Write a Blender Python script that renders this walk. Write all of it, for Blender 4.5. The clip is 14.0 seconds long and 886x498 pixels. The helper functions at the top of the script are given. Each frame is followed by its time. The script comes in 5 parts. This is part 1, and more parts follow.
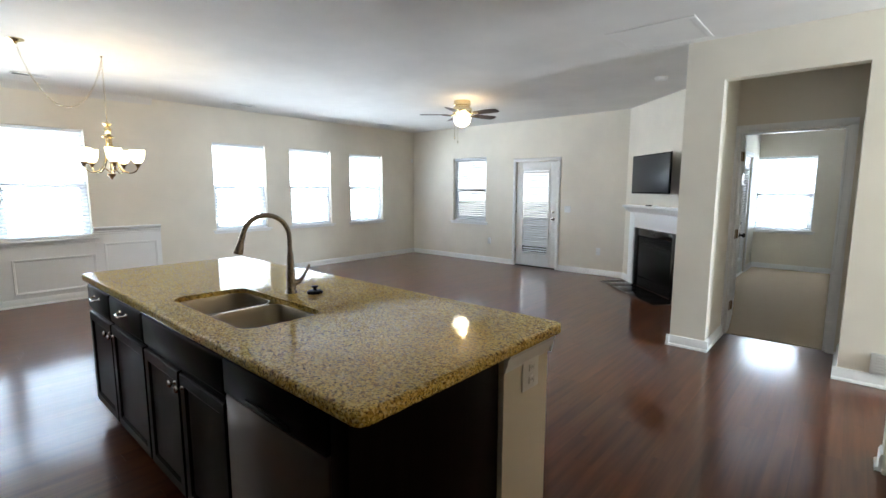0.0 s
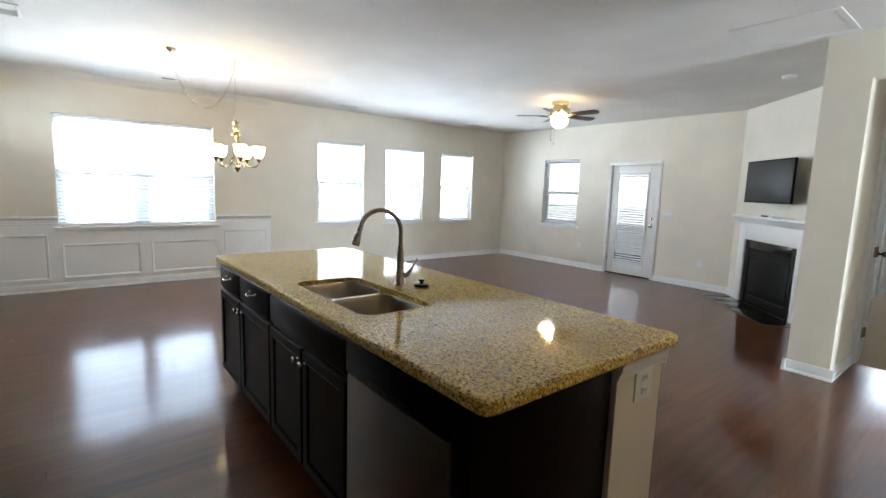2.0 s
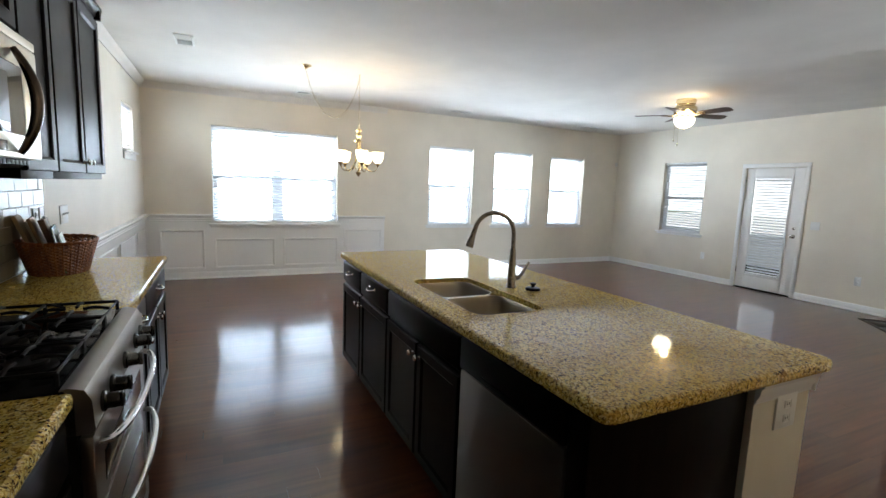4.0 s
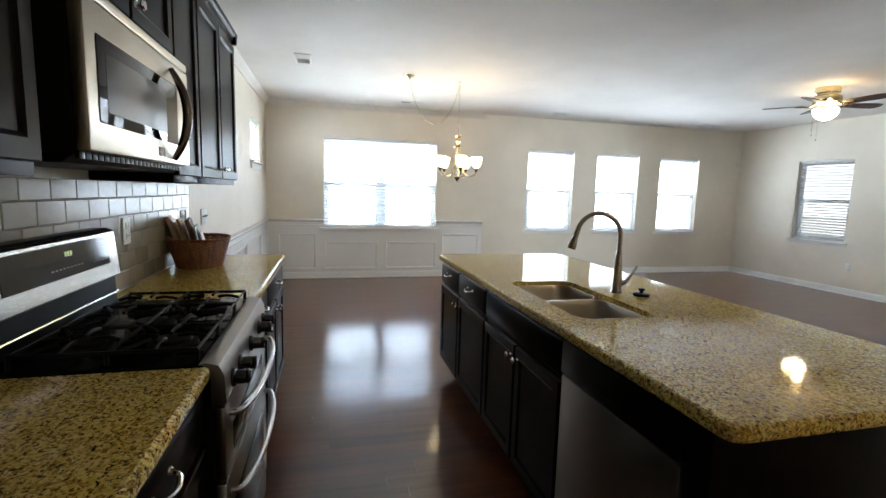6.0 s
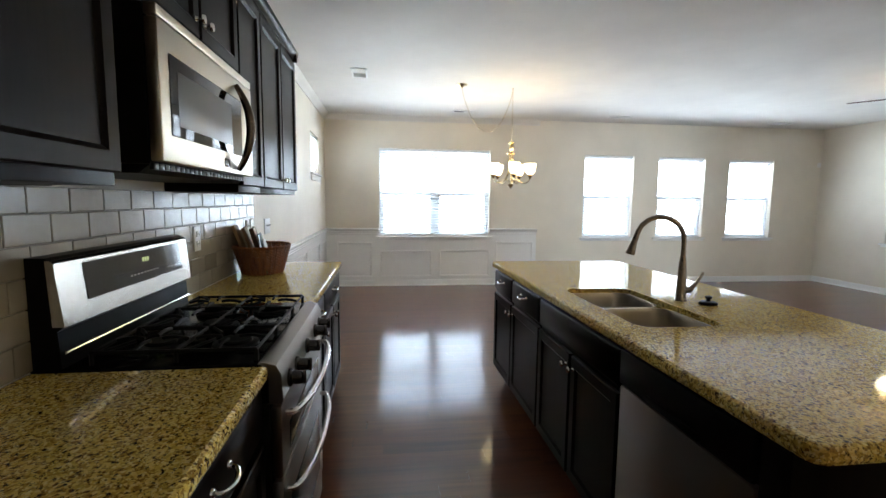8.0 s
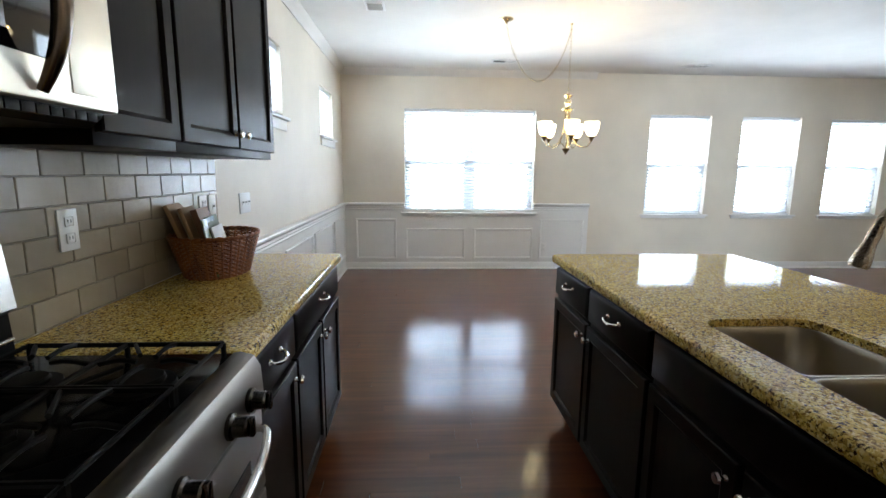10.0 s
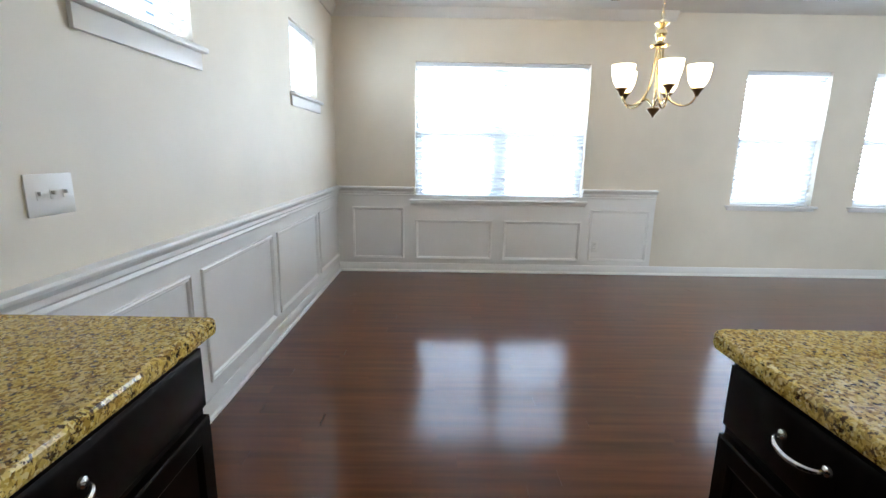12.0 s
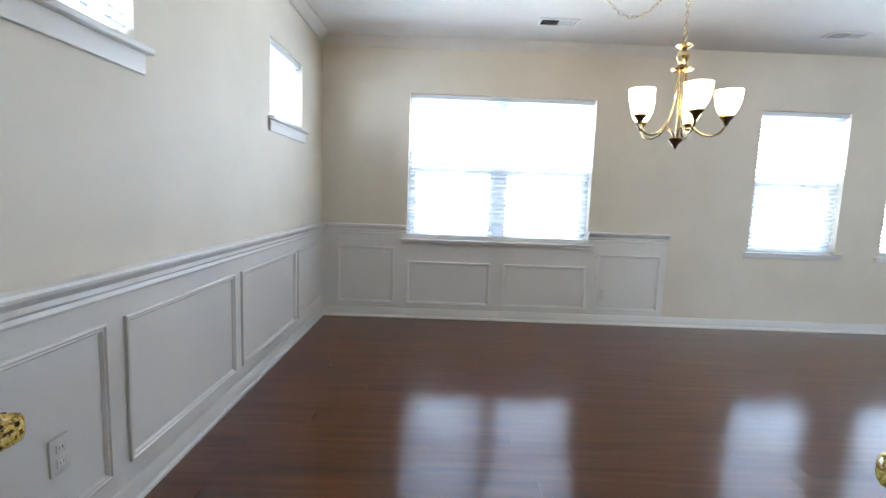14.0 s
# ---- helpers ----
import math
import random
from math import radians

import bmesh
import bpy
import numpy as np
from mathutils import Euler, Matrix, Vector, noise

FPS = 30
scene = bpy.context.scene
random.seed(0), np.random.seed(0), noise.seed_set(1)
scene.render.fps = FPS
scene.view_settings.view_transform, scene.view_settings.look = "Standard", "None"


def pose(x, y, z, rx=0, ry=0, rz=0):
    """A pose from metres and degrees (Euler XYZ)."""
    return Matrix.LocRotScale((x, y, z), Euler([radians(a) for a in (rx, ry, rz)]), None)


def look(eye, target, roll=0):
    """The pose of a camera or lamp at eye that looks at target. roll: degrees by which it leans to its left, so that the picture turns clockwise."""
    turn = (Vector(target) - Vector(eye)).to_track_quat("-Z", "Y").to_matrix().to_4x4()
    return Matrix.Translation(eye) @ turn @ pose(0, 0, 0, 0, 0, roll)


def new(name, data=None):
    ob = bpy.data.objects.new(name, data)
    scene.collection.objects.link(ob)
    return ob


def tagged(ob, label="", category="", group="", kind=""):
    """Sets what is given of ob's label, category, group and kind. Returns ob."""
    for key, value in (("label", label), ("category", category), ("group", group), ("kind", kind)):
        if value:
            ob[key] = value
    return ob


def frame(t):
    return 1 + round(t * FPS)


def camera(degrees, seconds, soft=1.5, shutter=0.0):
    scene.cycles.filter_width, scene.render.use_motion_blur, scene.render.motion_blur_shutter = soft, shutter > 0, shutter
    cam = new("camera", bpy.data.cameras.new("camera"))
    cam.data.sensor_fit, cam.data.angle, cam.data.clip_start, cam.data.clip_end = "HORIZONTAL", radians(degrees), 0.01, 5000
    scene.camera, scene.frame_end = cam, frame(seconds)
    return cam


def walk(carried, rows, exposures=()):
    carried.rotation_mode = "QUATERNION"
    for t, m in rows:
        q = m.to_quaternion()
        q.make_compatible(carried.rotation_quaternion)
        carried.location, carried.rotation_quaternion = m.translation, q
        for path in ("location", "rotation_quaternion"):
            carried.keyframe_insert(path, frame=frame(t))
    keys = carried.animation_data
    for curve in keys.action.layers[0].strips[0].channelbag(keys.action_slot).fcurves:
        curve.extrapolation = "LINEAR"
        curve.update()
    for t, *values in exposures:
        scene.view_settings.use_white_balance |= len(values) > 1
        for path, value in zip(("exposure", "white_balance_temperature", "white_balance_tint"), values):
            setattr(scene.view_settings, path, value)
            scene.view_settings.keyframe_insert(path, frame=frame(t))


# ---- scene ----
cam = camera(87.6, 14.0)
PATH = [
    (0, (-0.132, 0.064, 1.433), (-1.442, 1.552, 1.176), 0.1),
    (0.5, (-0.154, 0.03, 1.432), (-1.511, 1.477, 1.178), 0.5),
    (1, (-0.177, -0.001, 1.429), (-1.59, 1.39, 1.172), 1.0),
    (1.5, (-0.189, -0.032, 1.428), (-1.667, 1.291, 1.169), 1.5),
    (2, (-0.194, -0.057, 1.428), (-1.742, 1.183, 1.167), 1.9),
    (2.5, (-0.194, -0.078, 1.43), (-1.81, 1.072, 1.171), 2.1),
    (3, (-0.187, -0.097, 1.434), (-1.864, 0.962, 1.175), 2.2),
    (3.5, (-0.19, -0.111, 1.429), (-1.919, 0.86, 1.171), 2.2),
    (4, (-0.19, -0.119, 1.423), (-1.974, 0.746, 1.163), 2.2),
    (6.5, (-0.203, -0.133, 1.385), (-2.147, 0.272, 1.151), 1.4),
    (7, (-0.199, -0.131, 1.383), (-2.157, 0.212, 1.159), 1.2),
    (7.5, (-0.204, -0.124, 1.381), (-2.171, 0.165, 1.164), 0.8),
    (8, (-0.207, -0.118, 1.374), (-2.18, 0.129, 1.165), 0.6),
    (8.5, (-0.277, -0.116, 1.366), (-2.253, 0.107, 1.151), 0.7),
    (11, (-2.051, 0.033, 1.324), (-4.011, 0.071, 0.927), 0.4),
    (11.5, (-2.396, 0.049, 1.306), (-4.354, 0.073, 0.896), 0.7),
    (12, (-2.661, 0.079, 1.297), (-4.618, 0.085, 0.884), 0.9),
    (12.5, (-2.879, 0.096, 1.278), (-4.841, 0.092, 0.886), 1.1),
    (13, (-3.005, 0.109, 1.258), (-4.974, 0.119, 0.907), 1.5),
    (13.5, (-3.052, 0.113, 1.24), (-5.03, 0.132, 0.945), 1.9),
    (14, (-3.073, 0.114, 1.227), (-5.059, 0.129, 0.997), 2.1),
]
walk(cam, [(t, look(eye, target, roll)) for t, eye, target, roll in PATH], exposures=[(0, 0.03, 6400, 10), (1, 0.12, 6400, 10), (2, 0.14, 6400, 10), (3, 0.02, 6430, 10), (4, -0.08, 6450, 10), (6.5, -0.1, 6550, 10), (8.5, -0.08, 6480, 10), (11, 0.06, 6250, 10), (12.5, 0.03, 6250, 10), (14, -0.2, 6150, 11)])

# ---- light ----
X_W, Y_S, Y_N, C = -7.60, -1.045, 7.54, 2.675   # west, south and north walls, ceiling height

world = bpy.data.worlds.new("sky")
scene.world = world
world.use_nodes = True
sky = world.node_tree.nodes.new("ShaderNodeTexSky")
sky.sky_type, sky.sun_disc = "NISHITA", False
sky.sun_elevation, sky.sun_rotation = radians(39.3), radians(133.6)
world.node_tree.links.new(sky.outputs[0], world.node_tree.nodes["Background"].inputs[0])
world.node_tree.nodes["Background"].inputs[1].default_value = 0.15

sun = new("sun", bpy.data.lights.new("sun", "SUN"))
sun.data.energy, sun.data.angle, sun.data.color = 5.0, radians(0.5), (1, 0.95, 0.88)
sun.matrix_world = look((36.75, -35.01, 41.61), (0, 0, 0))


def window_lamp(name, at, towards, w, h, radiance, colour=(0.75, 0.88, 1.0)):
    """Skylight through a window's opening."""
    d = bpy.data.lights.new(name, "AREA")
    d.shape, d.size, d.size_y, d.color = "RECTANGLE", w, h, colour
    d.energy = radiance * math.pi * w * h
    ob = new(name, d)
    ob.matrix_world = look(at, towards)
    return ob


def bulb(name, at, watts, colour=(1, 0.72, 0.36), r=0.03):
    d = bpy.data.lights.new(name, "POINT")
    d.energy, d.color, d.shadow_soft_size = watts, colour, r
    ob = new(name, d)
    ob.location = at
    return ob


DAY = 15.0
window_lamp("dining_daylight", (X_W - 0.2, 0.67, 1.485), (0, 0.67, 1.485), 1.8, 1.42, DAY)
for yc in (3.60, 4.92, 6.225):
    window_lamp("living_daylight", (X_W - 0.2, yc, 1.46), (0, yc, 1.46), 0.86, 1.38, DAY)
for xc in (-4.52, -6.6):
    window_lamp("high_daylight", (xc, Y_S - 0.2, 1.98), (xc, 0, 1.98), 0.7, 0.52, DAY)
window_lamp("bedroom_daylight", (-1.06, 10.5, 1.36), (-1.06, 0, 1.36), 0.88, 1.32, DAY * 1.9)
window_lamp("entry_daylight", (4.95, 3.95, 1.25), (0, 3.95, 1.25), 1.0, 2.0, DAY * 4)

# ---- materials ----


def mat(name, colour=(0.8, 0.8, 0.8), rough=0.5, metal=0.0):
    m = bpy.data.materials.new(name)
    m.use_nodes = True
    b = m.node_tree.nodes["Principled BSDF"]
    b.inputs["Base Color"].default_value = (*colour, 1)
    b.inputs["Roughness"].default_value = rough
    b.inputs["Metallic"].default_value = metal
    return m, m.node_tree.nodes, m.node_tree.links, b


def coords(n, l, scale=(1, 1, 1), kind="Object"):
    tc, mp = n.new("ShaderNodeTexCoord"), n.new("ShaderNodeMapping")
    mp.inputs["Scale"].default_value = scale
    l.new(tc.outputs[kind], mp.inputs[0])
    return mp.outputs[0]


def noise_tex(n, l, co, scale, detail=4.0, rough=0.55):
    t = n.new("ShaderNodeTexNoise")
    t.inputs["Scale"].default_value, t.inputs["Detail"].default_value, t.inputs["Roughness"].default_value = scale, detail, rough
    l.new(co, t.inputs["Vector"])
    return t.outputs["Fac"]


def ramp(n, l, fac, stops):
    r = n.new("ShaderNodeValToRGB")
    e = r.color_ramp.elements
    while len(e) < len(stops):
        e.new(0.5)
    for k, (p, c) in zip(e, stops):
        k.position, k.color = p, (*c, 1) if len(c) == 3 else c
    l.new(fac, r.inputs[0])
    return r.outputs[0]


def bump(n, l, b, height, strength=0.2, dist=0.002):
    u = n.new("ShaderNodeBump")
    u.inputs["Strength"].default_value, u.inputs["Distance"].default_value = strength, dist
    l.new(height, u.inputs["Height"])
    l.new(u.outputs[0], b.inputs["Normal"])


def vary(n, l, fac, lo, hi):
    r = n.new("ShaderNodeMapRange")
    r.inputs["To Min"].default_value, r.inputs["To Max"].default_value = lo, hi
    l.new(fac, r.inputs[0])
    return r.outputs[0]


def paint(name, colour, rough, grain=220.0, strength=0.12, patch=0.05):
    """Rolled or brushed paint: fine stipple, faint large unevenness."""
    m, n, l, b = mat(name, colour, rough)
    co = coords(n, l)
    big = noise_tex(n, l, co, 1.7, 3)
    lo = tuple(c * (1 - patch) for c in colour)
    hi = tuple(min(1, c * (1 + patch)) for c in colour)
    l.new(ramp(n, l, big, [(0.3, lo), (0.7, hi)]), b.inputs["Base Color"])
    l.new(vary(n, l, noise_tex(n, l, co, 6.0), rough - 0.06, rough + 0.06), b.inputs["Roughness"])
    bump(n, l, b, noise_tex(n, l, co, grain, 2), strength, 0.001)
    return m


M_WALL = paint("beige_wall_paint", (0.76, 0.705, 0.605), 0.55)
M_CEIL = paint("ceiling_paint", (0.74, 0.72, 0.685), 0.8, 140.0, 0.3)
M_TRIM = paint("white_trim_paint", (0.82, 0.82, 0.81), 0.32, 60.0, 0.03, 0.02)
M_PLATE = paint("white_plastic", (0.80, 0.80, 0.78), 0.35, 40.0, 0.01, 0.02)
M_VINYL = paint("white_vinyl", (0.82, 0.83, 0.84), 0.4, 40.0, 0.02, 0.02)


def let_light_through(m, share):
    """Thin white plastic glows a little with daylight behind it."""
    n, l = m.node_tree.nodes, m.node_tree.links
    tr = n.new("ShaderNodeBsdfTranslucent")
    tr.inputs[0].default_value = (0.86, 0.88, 0.9, 1)
    mx = n.new("ShaderNodeMixShader")
    mx.inputs[0].default_value = share
    l.new(n["Principled BSDF"].outputs[0], mx.inputs[1])
    l.new(tr.outputs[0], mx.inputs[2])
    l.new(mx.outputs[0], n["Material Output"].inputs[0])


let_light_through(M_VINYL, 0.2)


def wood_floor():
    m, n, l, b = mat("dark_plank_floor", rough=0.2)
    info = n.new("ShaderNodeObjectInfo")
    geo = n.new("ShaderNodeNewGeometry")
    add = n.new("ShaderNodeMath")
    l.new(info.outputs["Random"], add.inputs[0])
    l.new(geo.outputs["Random Per Island"], add.inputs[1])
    frac = n.new("ShaderNodeMath")
    frac.operation = "FRACT"
    l.new(add.outputs[0], frac.inputs[0])
    tc = n.new("ShaderNodeTexCoord")
    shift = n.new("ShaderNodeVectorMath")
    shift.operation = "MULTIPLY_ADD"
    l.new(frac.outputs[0], shift.inputs[0])
    shift.inputs[1].default_value = (7.0, 31.0, 0.0)
    l.new(tc.outputs["Object"], shift.inputs[2])
    mp = n.new("ShaderNodeMapping")
    mp.inputs["Scale"].default_value = (16, 0.9, 1)
    l.new(shift.outputs[0], mp.inputs[0])
    grain = noise_tex(n, l, mp.outputs[0], 1.5, 3, 0.5)
    col = ramp(n, l, grain, [(0.25, (0.064, 0.0165, 0.0048)), (0.5, (0.092, 0.0255, 0.0075)), (0.8, (0.125, 0.038, 0.0115))])
    hsv = n.new("ShaderNodeHueSaturation")
    l.new(col, hsv.inputs["Color"])
    l.new(vary(n, l, frac.outputs[0], 0.88, 1.12), hsv.inputs["Value"])
    l.new(hsv.outputs[0], b.inputs["Base Color"])
    co = coords(n, l)
    l.new(vary(n, l, noise_tex(n, l, co, 3.0, 5), 0.2745, 0.276), b.inputs["Roughness"])
    b.inputs["Specular IOR Level"].default_value = 0.08
    bump(n, l, b, grain, 0.05, 0.001)
    b.inputs["Coat Weight"].default_value = 0.8
    b.inputs["Coat Roughness"].default_value = 0.11
    return m


M_FLOOR = wood_floor()
M_SUBFLOOR = mat("plank_joint", (0.012, 0.006, 0.004), 0.7)[0]


def granite():
    m, n, l, b = mat("gold_granite", rough=0.09)
    co = coords(n, l)
    v = n.new("ShaderNodeTexVoronoi")
    v.inputs["Scale"].default_value = 185.0
    warp = n.new("ShaderNodeVectorMath")
    warp.operation = "MULTIPLY_ADD"
    nt = n.new("ShaderNodeTexNoise")
    nt.inputs["Scale"].default_value = 60.0
    l.new(co, nt.inputs["Vector"])
    l.new(nt.outputs["Color"], warp.inputs[0])
    warp.inputs[1].default_value = (0.02, 0.02, 0.02)
    l.new(co, warp.inputs[2])
    l.new(warp.outputs[0], v.inputs["Vector"])
    sep = n.new("ShaderNodeSeparateColor")
    l.new(v.outputs["Color"], sep.inputs[0])
    base = ramp(n, l, sep.outputs[0], [(0.0, (0.22, 0.115, 0.02)), (0.22, (0.50, 0.305, 0.055)), (0.5, (0.76, 0.53, 0.11)), (0.78, (0.86, 0.655, 0.19)), (1.0, (0.90, 0.75, 0.33))])
    dark = ramp(n, l, noise_tex(n, l, co, 95.0, 4, 0.65), [(0.56, (0, 0, 0)), (0.605, (1, 1, 1))])
    mix = n.new("ShaderNodeMix")
    mix.data_type = "RGBA"
    l.new(dark, mix.inputs[0])
    l.new(base, mix.inputs[6])
    mix.inputs[7].default_value = (0.055, 0.027, 0.007, 1)
    pale = ramp(n, l, noise_tex(n, l, co, 14.0, 6, 0.6), [(0.52, (0, 0, 0)), (0.70, (0.3, 0.3, 0.3))])
    mix2 = n.new("ShaderNodeMix")
    mix2.data_type = "RGBA"
    l.new(pale, mix2.inputs[0])
    l.new(mix.outputs[2], mix2.inputs[6])
    mix2.inputs[7].default_value = (0.62, 0.50, 0.27, 1)
    l.new(mix2.outputs[2], b.inputs["Base Color"])
    l.new(vary(n, l, noise_tex(n, l, co, 120.0, 2), 0.03, 0.065), b.inputs["Roughness"])
    b.inputs["Specular IOR Level"].default_value = 0.4
    return m


M_GRANITE = granite()


def stained(name, dark, light, rough=0.33, spec=0.5):
    m, n, l, b = mat(name, rough=rough)
    g = noise_tex(n, l, coords(n, l, (28, 28, 1.6)), 2.0, 6, 0.6)
    l.new(ramp(n, l, g, [(0.3, dark), (0.75, light)]), b.inputs["Base Color"])
    l.new(vary(n, l, noise_tex(n, l, coords(n, l), 5.0), rough - 0.03, rough + 0.04), b.inputs["Roughness"])
    b.inputs["Specular IOR Level"].default_value = spec
    bump(n, l, b, g, 0.08, 0.001)
    return m


M_ESPRESSO = stained("espresso_stained_wood", (0.0030, 0.0018, 0.0014), (0.0075, 0.0044, 0.0034), 0.32, 0.06)
M_FANWOOD = stained("walnut_fan_blade", (0.035, 0.012, 0.006), (0.09, 0.035, 0.016), 0.4)
M_WICKER = stained("red_brown_wicker", (0.11, 0.027, 0.006), (0.47, 0.16, 0.036), 0.38)


def brushed(name, colour, rough, stretch):
    m, n, l, b = mat(name, colour, rough, 1.0)
    g = noise_tex(n, l, coords(n, l, stretch), 3.0, 5, 0.7)
    l.new(vary(n, l, g, rough - 0.025, rough + 0.03), b.inputs["Roughness"])
    return m


M_STEEL = brushed("brushed_stainless", (0.52, 0.50, 0.465), 0.24, (1.5, 1.5, 60))
# satin stainless, its colour darkened for the dark surroundings these fronts reflect
M_DIMSTEEL = brushed("satin_stainless_dimmed", (0.28, 0.255, 0.23), 0.32, (1.5, 1.5, 60))
M_MWSTEEL = brushed("warm_satin_steel", (0.64, 0.585, 0.48), 0.34, (60, 1.5, 1.5))
M_SINK = brushed("satin_sink_steel", (0.40, 0.36, 0.30), 0.3, (1.5, 60, 1.5))
M_NICKEL = brushed("brushed_nickel", (0.40, 0.34, 0.275), 0.27, (90, 90, 90))
M_CHROME = brushed("satin_chrome", (0.72, 0.71, 0.69), 0.16, (60, 60, 60))
M_BRASS = brushed("polished_brass", (0.66, 0.57, 0.37), 0.24, (50, 50, 50))
M_DKBRASS = brushed("antique_brass", (0.22, 0.14, 0.06), 0.3, (50, 50, 50))
M_IRON = paint("black_cast_iron", (0.012, 0.012, 0.012), 0.45, 300.0, 0.3)
M_ENAMEL = paint("black_enamel", (0.008, 0.008, 0.009), 0.14, 30.0, 0.01)
for dark_coat in (M_IRON, M_ENAMEL):
    dark_coat.node_tree.nodes["Principled BSDF"].inputs["Specular IOR Level"].default_value = 0.07
M_BLACKGLASS = mat("black_glass", (0.006, 0.006, 0.007), 0.05)[0]
M_FIREGLASS = mat("smoked_fire_glass", (0.004, 0.004, 0.004), 0.32)[0]
M_FIREGLASS.node_tree.nodes["Principled BSDF"].inputs["Specular IOR Level"].default_value = 0.08
M_BLACK = paint("black_plastic", (0.006, 0.006, 0.0065), 0.35, 150.0, 0.1)
M_BLACK.node_tree.nodes["Principled BSDF"].inputs["Specular IOR Level"].default_value = 0.06
M_DKSTEEL = brushed("dark_handle_metal", (0.10, 0.095, 0.09), 0.25, (40, 40, 40))
M_BRONZE = brushed("dark_bronze", (0.16, 0.125, 0.10), 0.22, (40, 40, 40))
M_SLATE = paint("black_fireplace_tile", (0.010, 0.009, 0.009), 0.18, 30.0, 0.02, 0.2)
M_SLATE.node_tree.nodes["Principled BSDF"].inputs["Specular IOR Level"].default_value = 0.4


def tile():
    m, n, l, b = mat("glazed_wall_tile", rough=0.2)
    info = n.new("ShaderNodeObjectInfo")
    co = coords(n, l)
    mixed = n.new("ShaderNodeMath")
    l.new(info.outputs["Random"], mixed.inputs[0])
    l.new(noise_tex(n, l, co, 9.0, 5), mixed.inputs[1])
    half = n.new("ShaderNodeMath")
    half.operation = "MULTIPLY"
    half.inputs[1].default_value = 0.5
    l.new(mixed.outputs[0], half.inputs[0])
    l.new(ramp(n, l, half.outputs[0], [(0.2, (0.25, 0.21, 0.15)), (0.5, (0.325, 0.28, 0.205)), (0.8, (0.40, 0.35, 0.265))]), b.inputs["Base Color"])
    b.inputs["Specular IOR Level"].default_value = 0.3
    bump(n, l, b, noise_tex(n, l, co, 18.0, 3), 0.3, 0.005)
    return m


M_TILE = tile()
M_GROUT = paint("grey_grout", (0.33, 0.30, 0.25), 0.85, 300.0, 0.3)


def carpet():
    m, n, l, b = mat("beige_carpet", rough=0.95)
    co = coords(n, l)
    l.new(ramp(n, l, noise_tex(n, l, co, 160.0, 3), [(0.3, (0.38, 0.29, 0.195)), (0.7, (0.56, 0.44, 0.31))]), b.inputs["Base Color"])
    bump(n, l, b, noise_tex(n, l, co, 200.0, 3), 0.8, 0.006)
    return m


M_CARPET = carpet()


def glass():
    m, n, l, b = mat("window_glass", (1, 1, 1), 0.0)
    b.inputs["Transmission Weight"].default_value = 1.0
    b.inputs["IOR"].default_value = 1.05
    return m


M_GLASS = glass()


def slat_mat():
    """White blind slat that lets some light through."""
    m, n, l, b = mat("white_blind_slat", (0.85, 0.86, 0.87), 0.45)
    tr = n.new("ShaderNodeBsdfTranslucent")
    tr.inputs[0].default_value = (0.85, 0.87, 0.9, 1)
    mx = n.new("ShaderNodeMixShader")
    mx.inputs[0].default_value = 0.7
    l.new(b.outputs[0], mx.inputs[1])
    l.new(tr.outputs[0], mx.inputs[2])
    l.new(mx.outputs[0], n["Material Output"].inputs[0])
    return m


M_SLAT = slat_mat()


def glow(name, colour, strength):
    m, n, l, b = mat(name, (0.9, 0.88, 0.82), 0.4)
    b.inputs["Emission Color"].default_value = (*colour, 1)
    b.inputs["Emission Strength"].default_value = strength
    return m


M_SHADE = glow("lit_frosted_glass", (1.0, 0.80, 0.45), 7.0)
M_BOWL = glow("lit_fan_bowl", (1.0, 0.86, 0.62), 12.0)
M_DIGIT = glow("green_display_digits", (0.5, 0.85, 0.1), 0.3)
M_MARK = paint("grey_print", (0.45, 0.45, 0.45), 0.6)
M_PAPER = {k: paint("paper_" + k, c, 0.55, 80.0, 0.03, 0.12) for k, c in dict(tan=(0.42, 0.28, 0.15), brown=(0.20, 0.10, 0.05), cream=(0.68, 0.62, 0.50), white=(0.78, 0.79, 0.80), green=(0.06, 0.09, 0.05)).items()}


def photo_print():
    """A glossy leaflet with a blue, green and white landscape too soft to make out."""
    m, n, l, b = mat("printed_leaflet", rough=0.2)
    l.new(ramp(n, l, noise_tex(n, l, coords(n, l, (1, 1, 1.6)), 10.0, 3), [(0.36, (0.05, 0.08, 0.045)), (0.46, (0.22, 0.24, 0.12)), (0.54, (0.36, 0.50, 0.58)), (0.66, (0.72, 0.78, 0.80))]), b.inputs["Base Color"])
    return m


M_PRINT = photo_print()


def grass():
    m, n, l, b = mat("lawn", rough=0.9)
    co = coords(n, l)
    l.new(ramp(n, l, noise_tex(n, l, co, 6.0, 8, 0.7), [(0.3, (0.05, 0.075, 0.025)), (0.7, (0.11, 0.13, 0.05))]), b.inputs["Base Color"])
    return m


M_GRASS = grass()
M_DECK = stained("pale_deck_boards", (0.34, 0.31, 0.27), (0.50, 0.46, 0.41), 0.7)
M_PATIO = paint("pale_concrete", (0.52, 0.51, 0.49), 0.85, 60.0, 0.3, 0.1)

# ---- builders ----
V = Vector
origin = {}


def frame_of(o, u, nrm):
    """A wall's frame: along it, out of it into the room, up."""
    return V(o), V(u), V(nrm)


